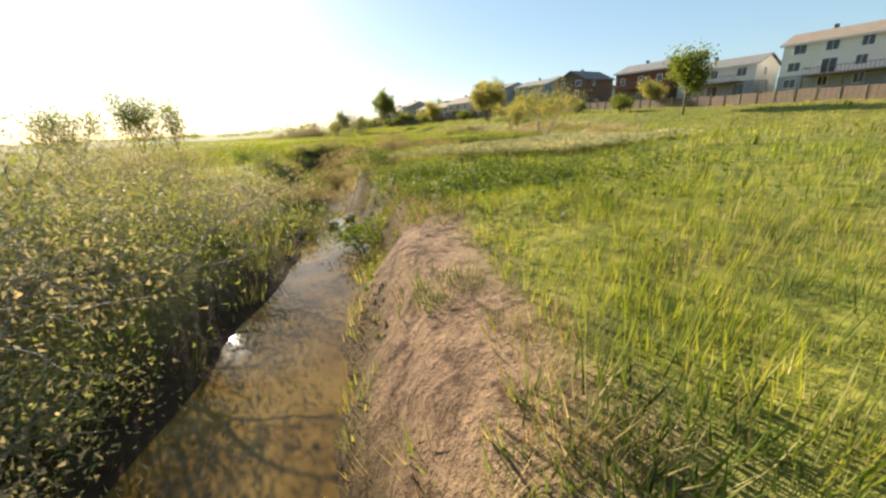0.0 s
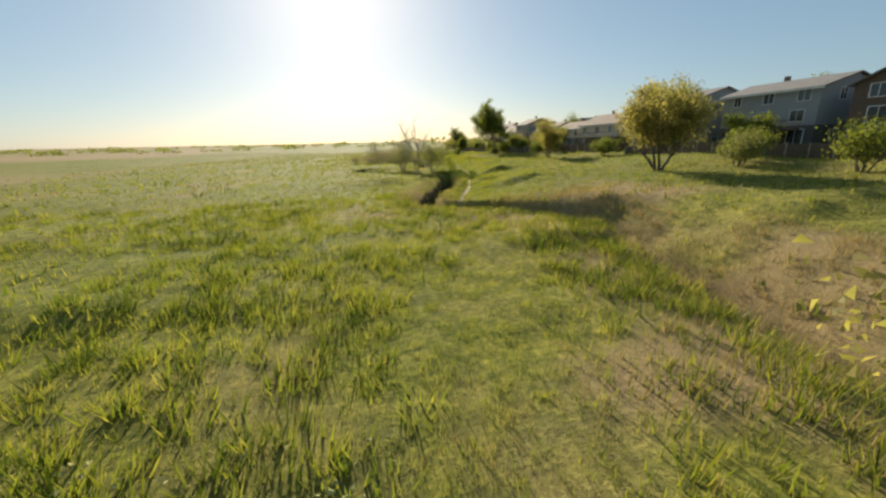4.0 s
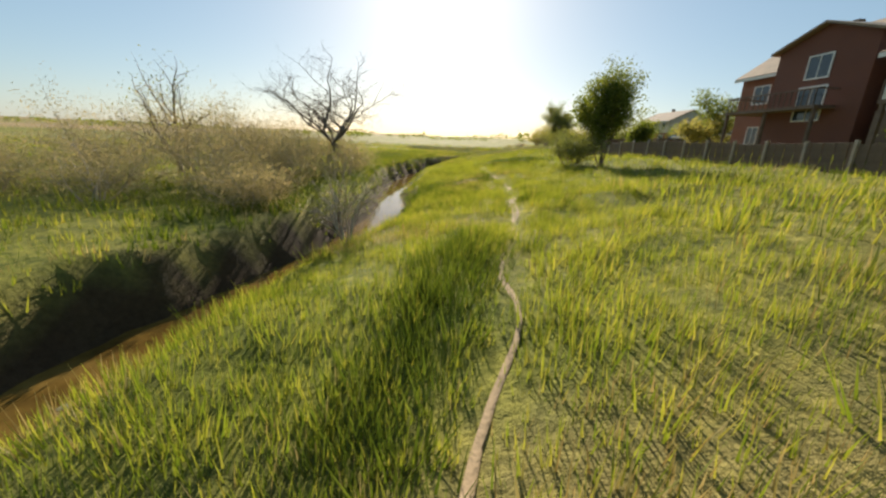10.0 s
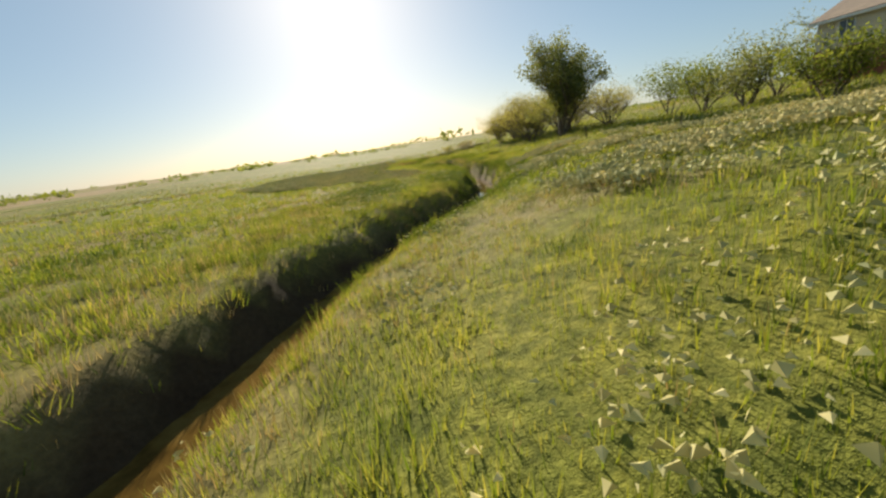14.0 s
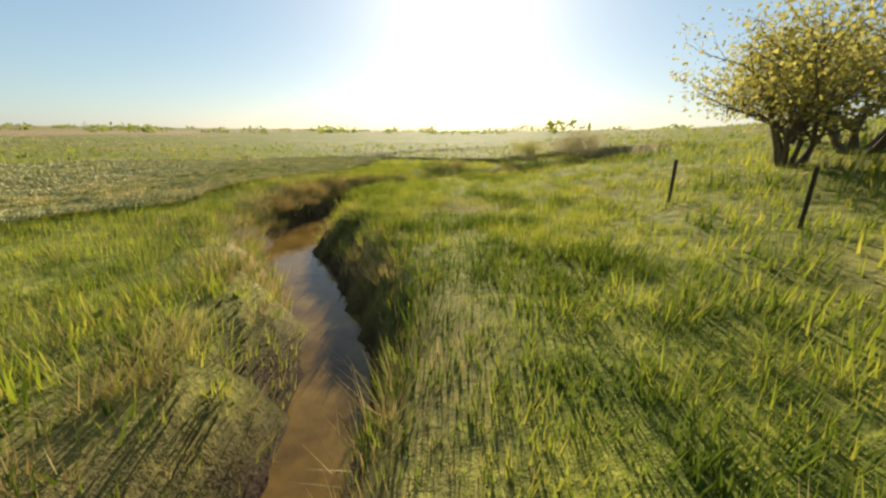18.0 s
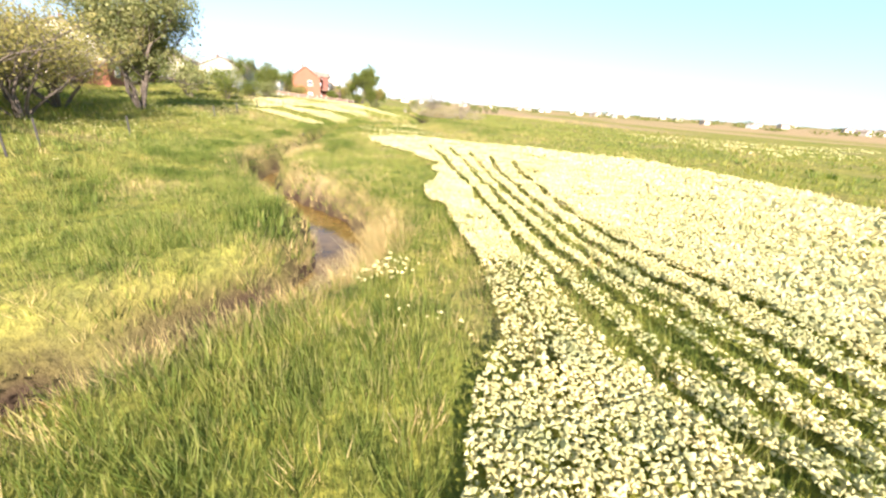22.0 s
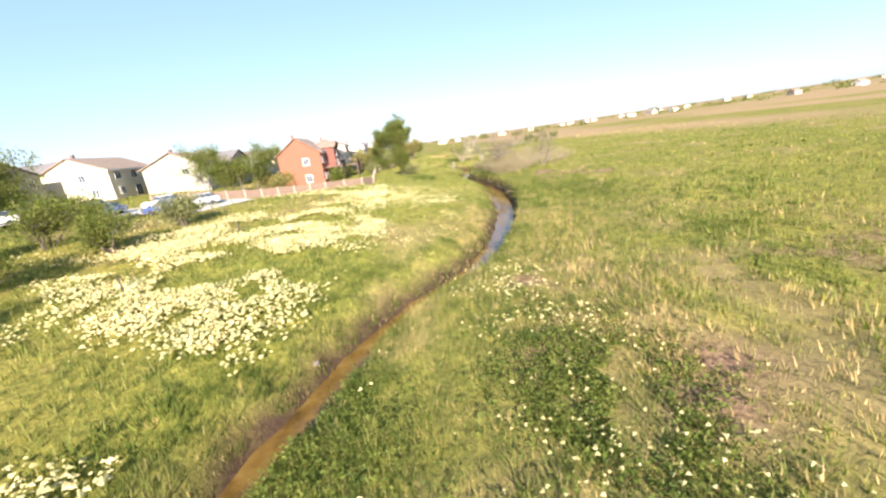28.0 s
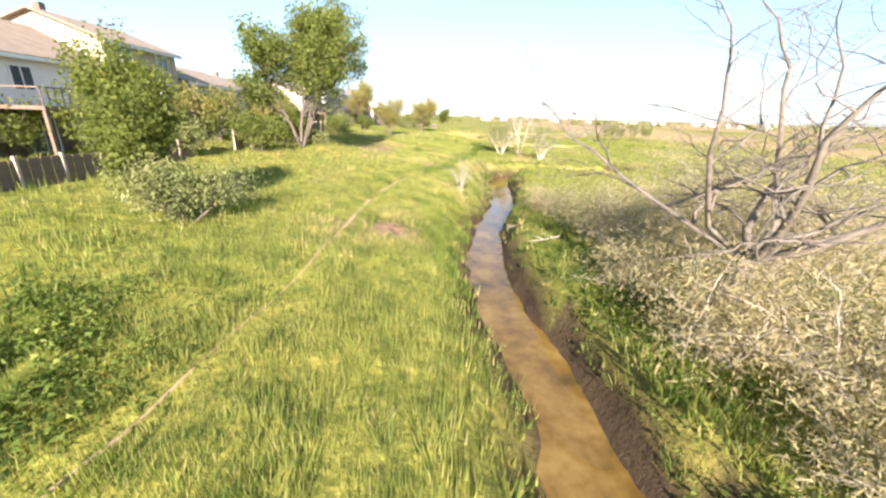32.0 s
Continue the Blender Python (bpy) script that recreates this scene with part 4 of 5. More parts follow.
tree("dead_tree", 7.5, 51.6, 13.0, 5, "tall dead tree with thin bare upright branches at the creek bend", 0.16, 3, 3, 0, bark=M_TWIG, up=0.5, spread=0.5, flat=0.85, lean=(-0.2, 0), turn=0)
tree("willow", 10.4, 50.0, 6.8, 6, "wide willow with sparse pale leaves over the creek", 0.14, 3, 2, 15000, 0.055, 0.5, foliage=M_LEAF_G, bark=M_TWIG, spread=0.75, flat=1.2)
tree("bank_shrub", 20.4, 90.5, 3.4, 7, "thin grey shrub on the creek bank", 0.05, 4, 2, 2200, 0.026, 0.25, foliage=M_LEAF_G, bark=M_TWIG, category="shrub")
tree("cottonwood", 59, 199.5, 14, 8, "very tall cottonwood with light green leaves in the meadow", 0.26, 5, 3, 38000, 0.12, 0.42, foliage=M_LEAF_G, flat=0.95, up=0.7, spread=0.65)
tree("willow", 5.5, 59.5, 6.3, 13, "pale willow with thin branches beyond the creek", 0.14, 4, 2, 9000, 0.06, 0.5, foliage=M_LEAF_G, bark=M_TWIG, spread=0.7, flat=1.1)
ROW = ((60.2, 212, 8), (61.5, 216.5, 8.5), (62.2, 205, 7.5), (60.2, 227, 6.2), (64.5, 229, 7.5), (62.7, 220.5, 9), (65, 219, 8.5), (67, 236, 7), (66, 209, 8), (67.5, 201, 7))
for i, (x, y, h) in enumerate(ROW):
    tree("willow", x, y, h, 20 + i, "yellow-green willow with several leaning stems in a row", 0.1, 7, 2, 9000, 0.08, 0.4, foliage=M_LEAF_Y, spread=0.7, flat=1.3, group="row of willows")
tree("garden_tree", 32, 41.5, 7.5, 40, "bushy yellow-green tree on the slope below the houses", 0.16, 3, 2, 18000, 0.09, 0.45, foliage=M_LEAF_Y, flat=0.85)
tree("garden_tree", 41, 22.5, 11.5, 41, "large light green tree in front of the houses", 0.25, 2, 3, 16000, 0.12, 0.5, foliage=M_LEAF_Y)
tree("garden_tree", 20, -41, 8.5, 42, "rounded green tree beside a house", 0.2, 1, 2, 7000, 0.15, 0.6)
tree("garden_tree", 26.6, 8.0, 9.6, 48, "broad light green tree on the slope", 0.2, 4, 3, 20000, 0.12, 0.4, foliage=M_LEAF_Y, flat=1.05)
tree("sapling", -41.5, -20.5, 7.5, 43, "slender tree with pale spring leaves", 0.08, 3, 2, 4200, 0.09, 0.36, foliage=M_LEAF_G, flat=0.8, group="slender trees")
tree("sapling", -38.6, -19.8, 7.0, 44, "slender tree with pale spring leaves", 0.08, 3, 2, 4200, 0.09, 0.36, foliage=M_LEAF_G, flat=0.8, group="slender trees")
for i, (x, y, h) in enumerate(((-51.5, -25, 7.2), (-58, -30, 7.6), (-62, -34, 6.4), (-46, -24, 5.4))):
    tree("sapling", x, y, h, 210 + i, "slender tree with pale spring leaves", 0.08, 3, 2, 4000, 0.09, 0.36, foliage=M_LEAF_G, flat=0.8, group="slender trees")
tree("sapling", 2.2, -27, 5.0, 46, "young tree with yellow-green leaves in the gully", 0.06, 2, 2, 4200, 0.08, 0.35, foliage=M_LEAF_Y)
tree("birch", -0.5, -34.5, 7.5, 47, "leaning pale-barked tree with sparse yellow leaves", 0.1, 2, 2, 5200, 0.08, 0.45, foliage=M_LEAF_Y, bark=M_BARK_PALE, lean=(0.25, 0.1))
for i, (x, y, h, k) in enumerate(((47, 61, 6, 0), (44.5, 67, 5, 1), (40, 71, 4, 0), (66, 164, 4, 1), (58, 128, 7, 0), (62, 127, 6, 0), (55, 127, 4.5, 1), (45.5, 123.5, 3.2, 0), (44, 83, 5, 1),
                                  (49, -20, 6, 1), (34, -30, 5, 1), (44, 12, 5, 0), (80, 150, 8, 0), (84, 138, 9, 0), (70, 116, 9, 0), (68, 88, 10, 0), (72, 60, 10, 0), (70, 20, 10, 0))):
    tree("garden_tree", x, y, h, 60 + i, "rounded garden tree near the houses", 0.12, 2, 2, 5000, 0.13, 0.5, foliage=(M_LEAF, M_LEAF_Y)[k], flat=1.0, group="garden trees")
for i, (x, y, h, k) in enumerate(((38.6, 79.5, 3.8, 0), (38.0, 87.4, 3.6, 0), (35.4, 79.4, 1.6, 1), (47, 99, 3.5, 0), (53, 98, 7.5, 0), (52, 91, 7, 0), (43.5, 83, 5, 0), (41, 93, 3, 1), (60, 168, 4.5, 0), (63, 176, 5.5, 1), (58, 160, 4, 0), (66, 183, 6, 0), (57, 151, 3.5, 1), (64, 158, 5, 0), (33, 4, 4.5, 1), (33, -6, 4.5, 0),
                                  (30, -16, 3, 1), (26, -28, 3.2, 0), (36, 6, 4, 0), (38, 33, 3.6, 0), (39, 52, 3.8, 1), (38.5, 58, 3.2, 0), (70, 192, 7, 0), (74, 182, 8, 1), (80, 142, 5, 0), (84, 150, 6, 0), (76, 154, 5, 0), (88, 144, 6, 0), (79, 161, 6, 0), (66, 150, 3.5, 0), (86, 135, 6, 1), (71, 146, 4, 0), (92, 152, 7, 0))):
    tree("bush", x, y, h, 130 + i, "dense rounded bush on the slope below the houses", 0.08, 5, 2, 4500, 0.1, 0.45, foliage=(M_LEAF, M_LEAF_G)[k], spread=0.75, flat=1.1, category="bush", group="bushes on the slope")
for i, (x, y, h, w) in enumerate(((13.6, 103.5, 3.2, 1.4), (11.2, 107.5, 4.8, 1.2), (15.2, 109, 2.6, 1.4), (7.5, 106, 5.8, 1.2), (13, 113.5, 2.2, 1.4), (12, 101, 3.6, 1.4), (9, 104, 6.0, 1.2), (12.5, 106, 4.4, 1.3), (10.5, 110, 4.6, 1.3), (4, 103, 6.0, 1.3), (0, 107, 4.2, 1.5), (6.5, 109, 5.4, 1.3), (14.6, 97, 2.6, 1.4), (-4, 103, 3.8, 1.6), (7, 98, 3.6, 1.5), (1, 99, 3.2, 1.6),
                                  (15.4, 113.6, 3.8, 1.3), (13.4, 115.4, 3.9, 1.3), (11.5, 117, 3.6, 1.4), (14.6, 117.4, 2.6, 1.4), (9, 114, 4.4, 1.4), (-41.2, -65.2, 1.5, 1.8), (-40.4, -63.0, 1.5, 1.8), (-41, -62, 3.0, 1.5), (-39.8, -60, 2.4, 1.6), (-38.4, -56.5, 2.2, 1.6), (-40.6, -58.5, 2.6, 1.5), (-44, -67, 3.2, 1.4), (-45, -63, 3.8, 1.5), (-43, -58, 3.6, 1.5), (-47.5, -57, 4.0, 1.5), (-40.5, -53, 3.2, 1.5), (-51, -64, 4.0, 1.5), (-39, -46, 2.4, 1.6), (-46, -52, 3.6, 1.5), (-52, -54, 4.2, 1.5), (58, 248, 3.0, 1.4))):
    tree("brush", x, y, h, 90 + i, "tangled grey brush with thin pale leaves beside the creek", 0.035, 6, 2, 8500 if y > 90 else 9000, 0.085 if y > 90 else 0.036, 0.45 if y > 90 else 0.4, thin=0.16 if y > 90 else 0.4, foliage=M_BRUSH if y > 90 or i % 2 else M_LEAF_G, bark=M_TWIG, spread=0.8, up=0.2, flat=w, category="shrub", group="creek brush")
tree("shrub", 53.7, 248.1, 2.4, 125, "small yellow-leaved shrub in the creek bend", 0.03, 6, 2, 3500, 0.05, 0.3, foliage=M_LEAF_Y, bark=M_TWIG, category="shrub", flat=1.2)
for i, (x, y, h) in enumerate(((45.5, 240.8, 1.3), (48, 241.6, 1.1), (50.5, 242.6, 1.4), (53, 243.4, 1.2), (55.5, 244, 1.3), (46.5, 243.6, 1.0), (51.5, 245.6, 1.2), (57.5, 243, 1.5))):
    tree("bank_shrub", x, y, h, 160 + i, "low tangled shrub with dry stems on the creek bank", 0.02, 7, 1, 1800, 0.045, 0.28, foliage=(M_WEED, M_GRASS, M_DRY)[i % 3], bark=M_BARK, spread=0.8, flat=1.6, category="shrub", group="shrubs on the bank")
for i, (x, y, h) in enumerate(((-22.4, -36.8, 1.8), (-20.8, -36.2, 1.5), (-23.8, -38.8, 1.5), (-17.6, -38.6, 1.2), (-19.2, -38.2, 1.4), (-24.5, -33.5, 2.3), (-25.5, -30, 2.2), (-27, -41, 1.6), (-25.8, -36.4, 2.0), (-28.2, -37.6, 1.8))):
    tree("bank_shrub", x, y, h, 180 + i, "feathery straw-brown plant in the gully", 0.02, 9, 1, 1900, 0.13, 0.3, thin=0.13, foliage=M_DRY, bark=M_TWIG, spread=0.8, flat=1.5, category="shrub", group="feathery plants in the gully")
for i, (x, y, h) in enumerate(((13.2, 33, 0.9), (14.2, 36, 1.0), (12.6, 38.5, 0.9), (11.6, 42, 1.1), (13.4, 40.5, 0.8), (12.8, 30.5, 0.8), (10.6, 45, 1.2), (13.8, 44, 0.9))):
    tree("bank_shrub", x, y, h, 190 + i, "dark green leafy shrub on the creek slope", 0.02, 7, 1, 2600, 0.05, 0.28, foliage=M_WEED, bark=M_BARK, spread=0.8, flat=1.6, category="shrub", group="shrubs on the bank")


q = np.random.default_rng(91)
UPPER = curve([(-33.4, -54.7), (-31.5, -46), (-30, -36), (-27.5, -27), (-23.5, -25), (-20.5, -30)], 1.0)
for i in range(34):
    (x, y), a, off = UPPER[q.integers(0, len(UPPER))], q.uniform(0, 2 * math.pi), q.uniform(1.3, 4.6)
    x, y, h = float(x + off * math.cos(a)), float(y + off * math.sin(a)), float(q.uniform(0.8, 1.7))
    if near_line(np.array([x]), np.array([y]), WAY)[0][0] < 3:
        continue
    k = i % 4
    tree("bank_shrub", x, y, h, 400 + i, ("straw-brown bush", "dark green bush", "tangled grey-brown bush", "pale green bush")[k] + " on the slope of the gully", 0.02, 8, 1, 2400, (0.1, 0.06, 0.09, 0.05)[k], 0.3, thin=(0.15, 0.5, 0.2, 0.5)[k],
         foliage=(M_DRY, M_WEED, M_BRUSH, M_LEAF_G)[k], bark=M_TWIG, spread=0.85, flat=1.7, category="shrub", group="bushes in the gully")
for i, (x, y, h) in enumerate(((0.6, 16.5, 0.8), (1.0, 18.8, 0.8), (0.0, 14.4, 0.9), (2.0, 21.6, 0.7), (-0.8, 18.0, 0.8), (3.2, 24.2, 0.8), (-0.4, 12.0, 0.9), (4.6, 27.0, 0.8))):
    tree("bank_shrub", x, y, h, 220 + i, "matted brown plant on the creek bank", 0.02, 8, 1, 2200, 0.06, 0.3, thin=0.25, foliage=M_BRUSH, bark=M_TWIG, spread=0.85, flat=2.0, category="shrub", group="matted plants on the bank")


# ---- stones and driftwood in the creek ----
def stone(x, y, size, seed, label, group):
    r = np.random.default_rng(seed)
    bm = bmesh.new()
    bmesh.ops.create_icosphere(bm, subdivisions=2, radius=1.0)
    k = r.normal(0, 1, (4, 3))
    for v in bm.verts:
        c = np.array(v.co)
        c = c * (1 + 0.16 * np.sin(2.1 * (k @ c)).sum() / 2)
        v.co = Vector((c[0] * size, c[1] * size * 0.8, c[2] * size * 0.55))
    z = float(height(np.array([x]), np.array([y]), False)[0])
    ob = link("stone", bm, M_ROCK)
    ob.matrix_world = pose(x, y, max(z, WZ - 0.12) + 0.12 * size, 0, 0, r.uniform(0, 360))
    tagged(ob, label, "stone", group)


for i, (x, y, q) in enumerate(((-33.9, -55.2, 0.3), (-33.2, -54.2, 0.36), (-33.7, -53.1, 0.26), (-32.7, -52.4, 0.3), (-34.3, -56.4, 0.2), (19.7, 127.2, 0.16), (18.0, 126.4, 0.2), (17.6, 123.6, 0.18), (19.8, 121.8, 0.14), (17.9, 119.2, 0.22),
                               (18.0, 131.2, 0.2), (21.9, 137.2, 0.15), (19.3, 136.6, 0.22), (42.6, 183, 0.2), (40.2, 176, 0.18), (45.1, 196.5, 0.22), (14.2, 79, 0.24), (16.4, 86, 0.2), (12.6, 69.2, 0.25), (62.0, 246.5, 0.3))):
    stone(x, y, q, 300 + i, "rough grey-brown stone at the edge of the creek water", "stones in the creek")
for i, (x, y, a, ln) in enumerate(((16.9, 103.5, 35, 2.6), (17.6, 99, 70, 1.8), (17.4, 117.5, 110, 1.6), (17.2, 129.5, 80, 1.4), (42.2, 190, 60, 1.3), (6.2, 33, 100, 1.8), (7.2, 27, 60, 1.4))):
    r = np.random.default_rng(340 + i)
    z = float(height(np.array([x]), np.array([y]), False)[0])
    log = thing("driftwood", x, y, z, a, "pale bare driftwood branch lying on the creek bank", "branch", "driftwood along the creek")
    u = np.linspace(0, 1, 7)
    main = np.stack([ln * (u - 0.5), 0.12 * ln * np.sin(3 * u + i), 0.12 + 0.1 * ln * u * (1 - u) + 0.12 * u], 1)
    v, f = limb(main, np.linspace(0.05, 0.015, 7), 6)
    seat("branch", from_arrays("branch", v, f), M_BARK_PALE, log)
    for j in (2, 3, 4):
        d = np.array([0.5, r.choice([-1, 1]) * 0.6, 0.25]) * ln * 0.3
        v, f = limb(main[j] + np.linspace(0, 1, 4)[:, None] * d + r.normal(0, 0.02, (4, 3)) * np.array([[0], [1], [1], [1]]), np.linspace(0.025, 0.006, 4), 5)
        seat("twig", from_arrays("twig", v, f), M_BARK_PALE, log)


# ---- houses ----
def gable(bm, x0, x1, y0, y1, z0, z1, peak, along="y"):
    """A body with two gable ends."""
    if along == "y":
        xm = (x0 + x1) / 2
        prof = [(x0, z0), (x1, z0), (x1, z1), (xm, peak), (x0, z1)]
        a = [bm.verts.new((px, y0, pz)) for px, pz in prof]
        b = [bm.verts.new((px, y1, pz)) for px, pz in prof]
    else:
        ym = (y0 + y1) / 2
        prof = [(y0, z0), (y1, z0), (y1, z1), (ym, peak), (y0, z1)]
        a = [bm.verts.new((x0, py, pz)) for py, pz in prof]
        b = [bm.verts.new((x1, py, pz)) for py, pz in prof]
    bm.faces.new(a[::-1] if along == "y" else a)
    bm.faces.new(b if along == "y" else b[::-1])
    for i in range(5):
        j = (i + 1) % 5
        bm.faces.new((a[i], a[j], b[j], b[i]))
    bmesh.ops.recalc_face_normals(bm, faces=bm.faces)


def slab(bm, p, q, thick):
    """A sloping roof slab from the line p to the line q."""
    up = Vector((0, 0, thick))
    vs = [bm.verts.new(v) for v in (*p, *reversed(q))]
    ws = [bm.verts.new(Vector(v) + up) for v in (*p, *reversed(q))]
    bm.faces.new(vs[::-1])
    bm.faces.new(ws)
    for i in range(4):
        j = (i + 1) % 4
        bm.faces.new((vs[i], vs[j], ws[j], ws[i]))
    bmesh.ops.recalc_face_normals(bm, faces=bm.faces)


SIDING = {}


def siding(name, c):
    if name not in SIDING:
        def build(n, l, bs, out):
            co = n.new("ShaderNodeTexCoord")
            sep = n.new("ShaderNodeSeparateXYZ")
            l.new(co.outputs["Object"], sep.inputs[0])
            mth = n.new("ShaderNodeMath")
            mth.operation, mth.inputs[1].default_value = "MULTIPLY", 5.5
            l.new(sep.outputs["Z"], mth.inputs[0])
            fr = n.new("ShaderNodeMath")
            fr.operation = "FRACT"
            l.new(mth.outputs[0], fr.inputs[0])
            big = noise_node(n, l, 0.7, 4)
            l.new(mix(n, l, big, tuple(v * 0.85 for v in c), tuple(min(1, v * 1.1) for v in c)), bs.inputs["Base Color"])
            bs.inputs["Roughness"].default_value = 0.75
            bump(n, l, bs, fr.outputs[0], 0.6, 0.02)
        SIDING[name] = mat(name, build)
    return SIDING[name]


def window(parent, face, u, z, w, h, at):
    """A window in a wall that faces -x ("w"), +y ("n") or -y ("s"); at: the wall's plane."""
    win = new("window")
    win.parent = parent
    if face == "w":
        win.matrix_local = pose(at, u, z, 0, 0, -90)
    elif face == "n":
        win.matrix_local = pose(u, at, z, 0, 0, 180)
    else:
        win.matrix_local = pose(u, at, z)
    t = 0.09
    link("frame", boxes((-w / 2 - t, w / 2 + t, -0.06, 0.0, -t, 0.0), (-w / 2 - t, w / 2 + t, -0.06, 0.0, h, h + t), (-w / 2 - t, -w / 2, -0.06, 0.0, 0, h),
                        (w / 2, w / 2 + t, -0.06, 0.0, 0, h), (-0.03, 0.03, -0.05, 0.0, 0, h)), M_TRIM, win)
    link("pane", boxes((-w / 2, w / 2, -0.02, 0.0, 0, h)), M_GLASS, win)


def house(x, y, wx, wy, base, eave, colour, lower, roof, label, along="y", deck=True, seed=0, peak=2.4, wing=None):
    """A house whose back, at x, looks down on the creek; wx deep, wy wide."""
    r = np.random.default_rng(seed)
    h = thing("house", x, y, base, 0, label, "house", "houses above the creek")
    top = eave - base
    storeys = max(2, round(top / 2.75))
    sh = top / storeys
    bm = bmesh.new()
    gable(bm, 0, wx, -wy / 2, wy / 2, -1.5, top, top + peak, along)
    link("wall", bm, siding("siding_" + colour[0], colour[1]), h)
    if lower:
        link("lower_wall", boxes((-0.05, wx * 0.6, -wy / 2 - 0.05, wy / 2 + 0.05, -1.5, 2.7)), siding("siding_" + lower[0], lower[1]), h)
    bm = bmesh.new()
    o = 0.45
    if along == "y":
        k = peak / (wx / 2)
        slab(bm, ((-o, -wy / 2 - o, top - o * k), (-o, wy / 2 + o, top - o * k)), ((wx / 2, -wy / 2 - o, top + peak), (wx / 2, wy / 2 + o, top + peak)), 0.16)
        slab(bm, ((wx + o, wy / 2 + o, top - o * k), (wx + o, -wy / 2 - o, top - o * k)), ((wx / 2, wy / 2 + o, top + peak), (wx / 2, -wy / 2 - o, top + peak)), 0.16)
        link("fascia", boxes((-o - 0.02, -o + 0.04, -wy / 2 - o, wy / 2 + o, top - o * k - 0.12, top - o * k + 0.1)), M_TRIM, h)
    else:
        k = peak / (wy / 2)
        slab(bm, ((wx + o, -wy / 2 - o, top - o * k), (-o, -wy / 2 - o, top - o * k)), ((wx + o, 0, top + peak), (-o, 0, top + peak)), 0.16)
        slab(bm, ((-o, wy / 2 + o, top - o * k), (wx + o, wy / 2 + o, top - o * k)), ((-o, 0, top + peak), (wx + o, 0, top + peak)), 0.16)
    link("roof", bm, roof, h)
    link("chimney", boxes((wx * 0.62, wx * 0.62 + 0.5, wy * 0.2, wy * 0.2 + 0.5, top, top + peak + 0.9)), M_WOOD, h)
    n = max(2, int(wy / 3.4))
    for s in range(storeys):
        for i in range(n):
            u = -wy / 2 + wy * (i + 0.5) / n + r.uniform(-0.3, 0.3)
            tall = s == storeys - 2 and i == n // 2 or (s == 0 and i == 0)
            window(h, "w", u, s * sh + (0.2 if tall else 0.9), 1.7 if tall else r.uniform(0.9, 1.5), 2.0 if tall else 1.25, -0.06 if lower and s == 0 else -0.01)
        for f, at in (("n", wy / 2 + 0.01), ("s", -wy / 2 - 0.01)):
            if s == storeys - 1 or r.uniform() > 0.5:
                window(h, f, wx * r.uniform(0.25, 0.45), s * sh + 0.9, 1.0, 1.25, at + (0.05 if f == "n" else -0.05) * bool(lower and s == 0))
    if deck:
        d = new("deck")
        d.parent = h
        y0, y1 = -wy * 0.38, wy * 0.25
        z = sh
        link("floor", boxes((-3.2, 0.0, y0, y1, z - 0.2, z)), M_WOOD, d)
        for py in (y0 + 0.15, (y0 + y1) / 2, y1 - 0.15):
            link("post", boxes((-3.1, -2.93, py - 0.09, py + 0.09, -1.5, z - 0.2)), M_WOOD, d)
        link("handrail", boxes((-3.2, -3.1, y0, y1, z + 0.92, z + 1.0), (-3.2, 0, y0, y0 + 0.08, z + 0.92, z + 1.0), (-3.2, 0, y1 - 0.08, y1, z + 0.92, z + 1.0)), M_WOOD, d)
        for v in np.arange(y0 + 0.2, y1, 0.42):
            b = seat("baluster", BALUSTER, None, d)
            b.matrix_local = pose(-3.15, v, z)
    if wing:
        y0, y1, out, rise_to, col = wing
        bm = bmesh.new()
        gable(bm, -out, 3.0, y0, y1, -1.5, rise_to, rise_to + 1.1, "x")
        link("rear_wing", bm, siding("siding_" + col[0], col[1]), h)
        bm = bmesh.new()
        ym = (y0 + y1) / 2
        slab(bm, ((3.4, y0 - 0.4, rise_to - 0.1), (-out - 0.4, y0 - 0.4, rise_to - 0.1)), ((3.4, ym, rise_to + 1.15), (-out - 0.4, ym, rise_to + 1.15)), 0.14)
        slab(bm, ((-out - 0.4, y1 + 0.4, rise_to - 0.1), (3.4, y1 + 0.4, rise_to - 0.1)), ((-out - 0.4, ym, rise_to + 1.15), (3.4, ym, rise_to + 1.15)), 0.14)
        link("wing_roof", bm, roof, h)
        window(h, "w", ym, rise_to - 2.0, 1.5, 1.3, -out - 0.01)
        window(h, "w", ym, rise_to - 4.6, 1.8, 2.0, -out - 0.01)
    return h


bm = boxes((-0.025, 0.025, -0.025, 0.025, 0, 0.92))
BALUSTER = bpy.data.meshes.new("baluster")
bm.to_mesh(BALUSTER)
BALUSTER.materials.append(M_WOOD)
ORANGE = ("orange", (0.22, 0.075, 0.036))
REDB = ("red_brown", (0.15, 0.05, 0.03))
WHITE = ("white", (0.68, 0.65, 0.6))
TAN = ("tan", (0.42, 0.35, 0.27))
CREAM = ("cream", (0.58, 0.5, 0.38))
GREY = ("grey", (0.3, 0.31, 0.32))
SAGE = ("sage", (0.27, 0.27, 0.21))
BROWN = ("brown", (0.14, 0.09, 0.06))
DARK = ("dark", (0.1, 0.095, 0.09))


def zg(x, y):
    return float(height(np.array([float(x)]), np.array([float(y)]), False)[0])


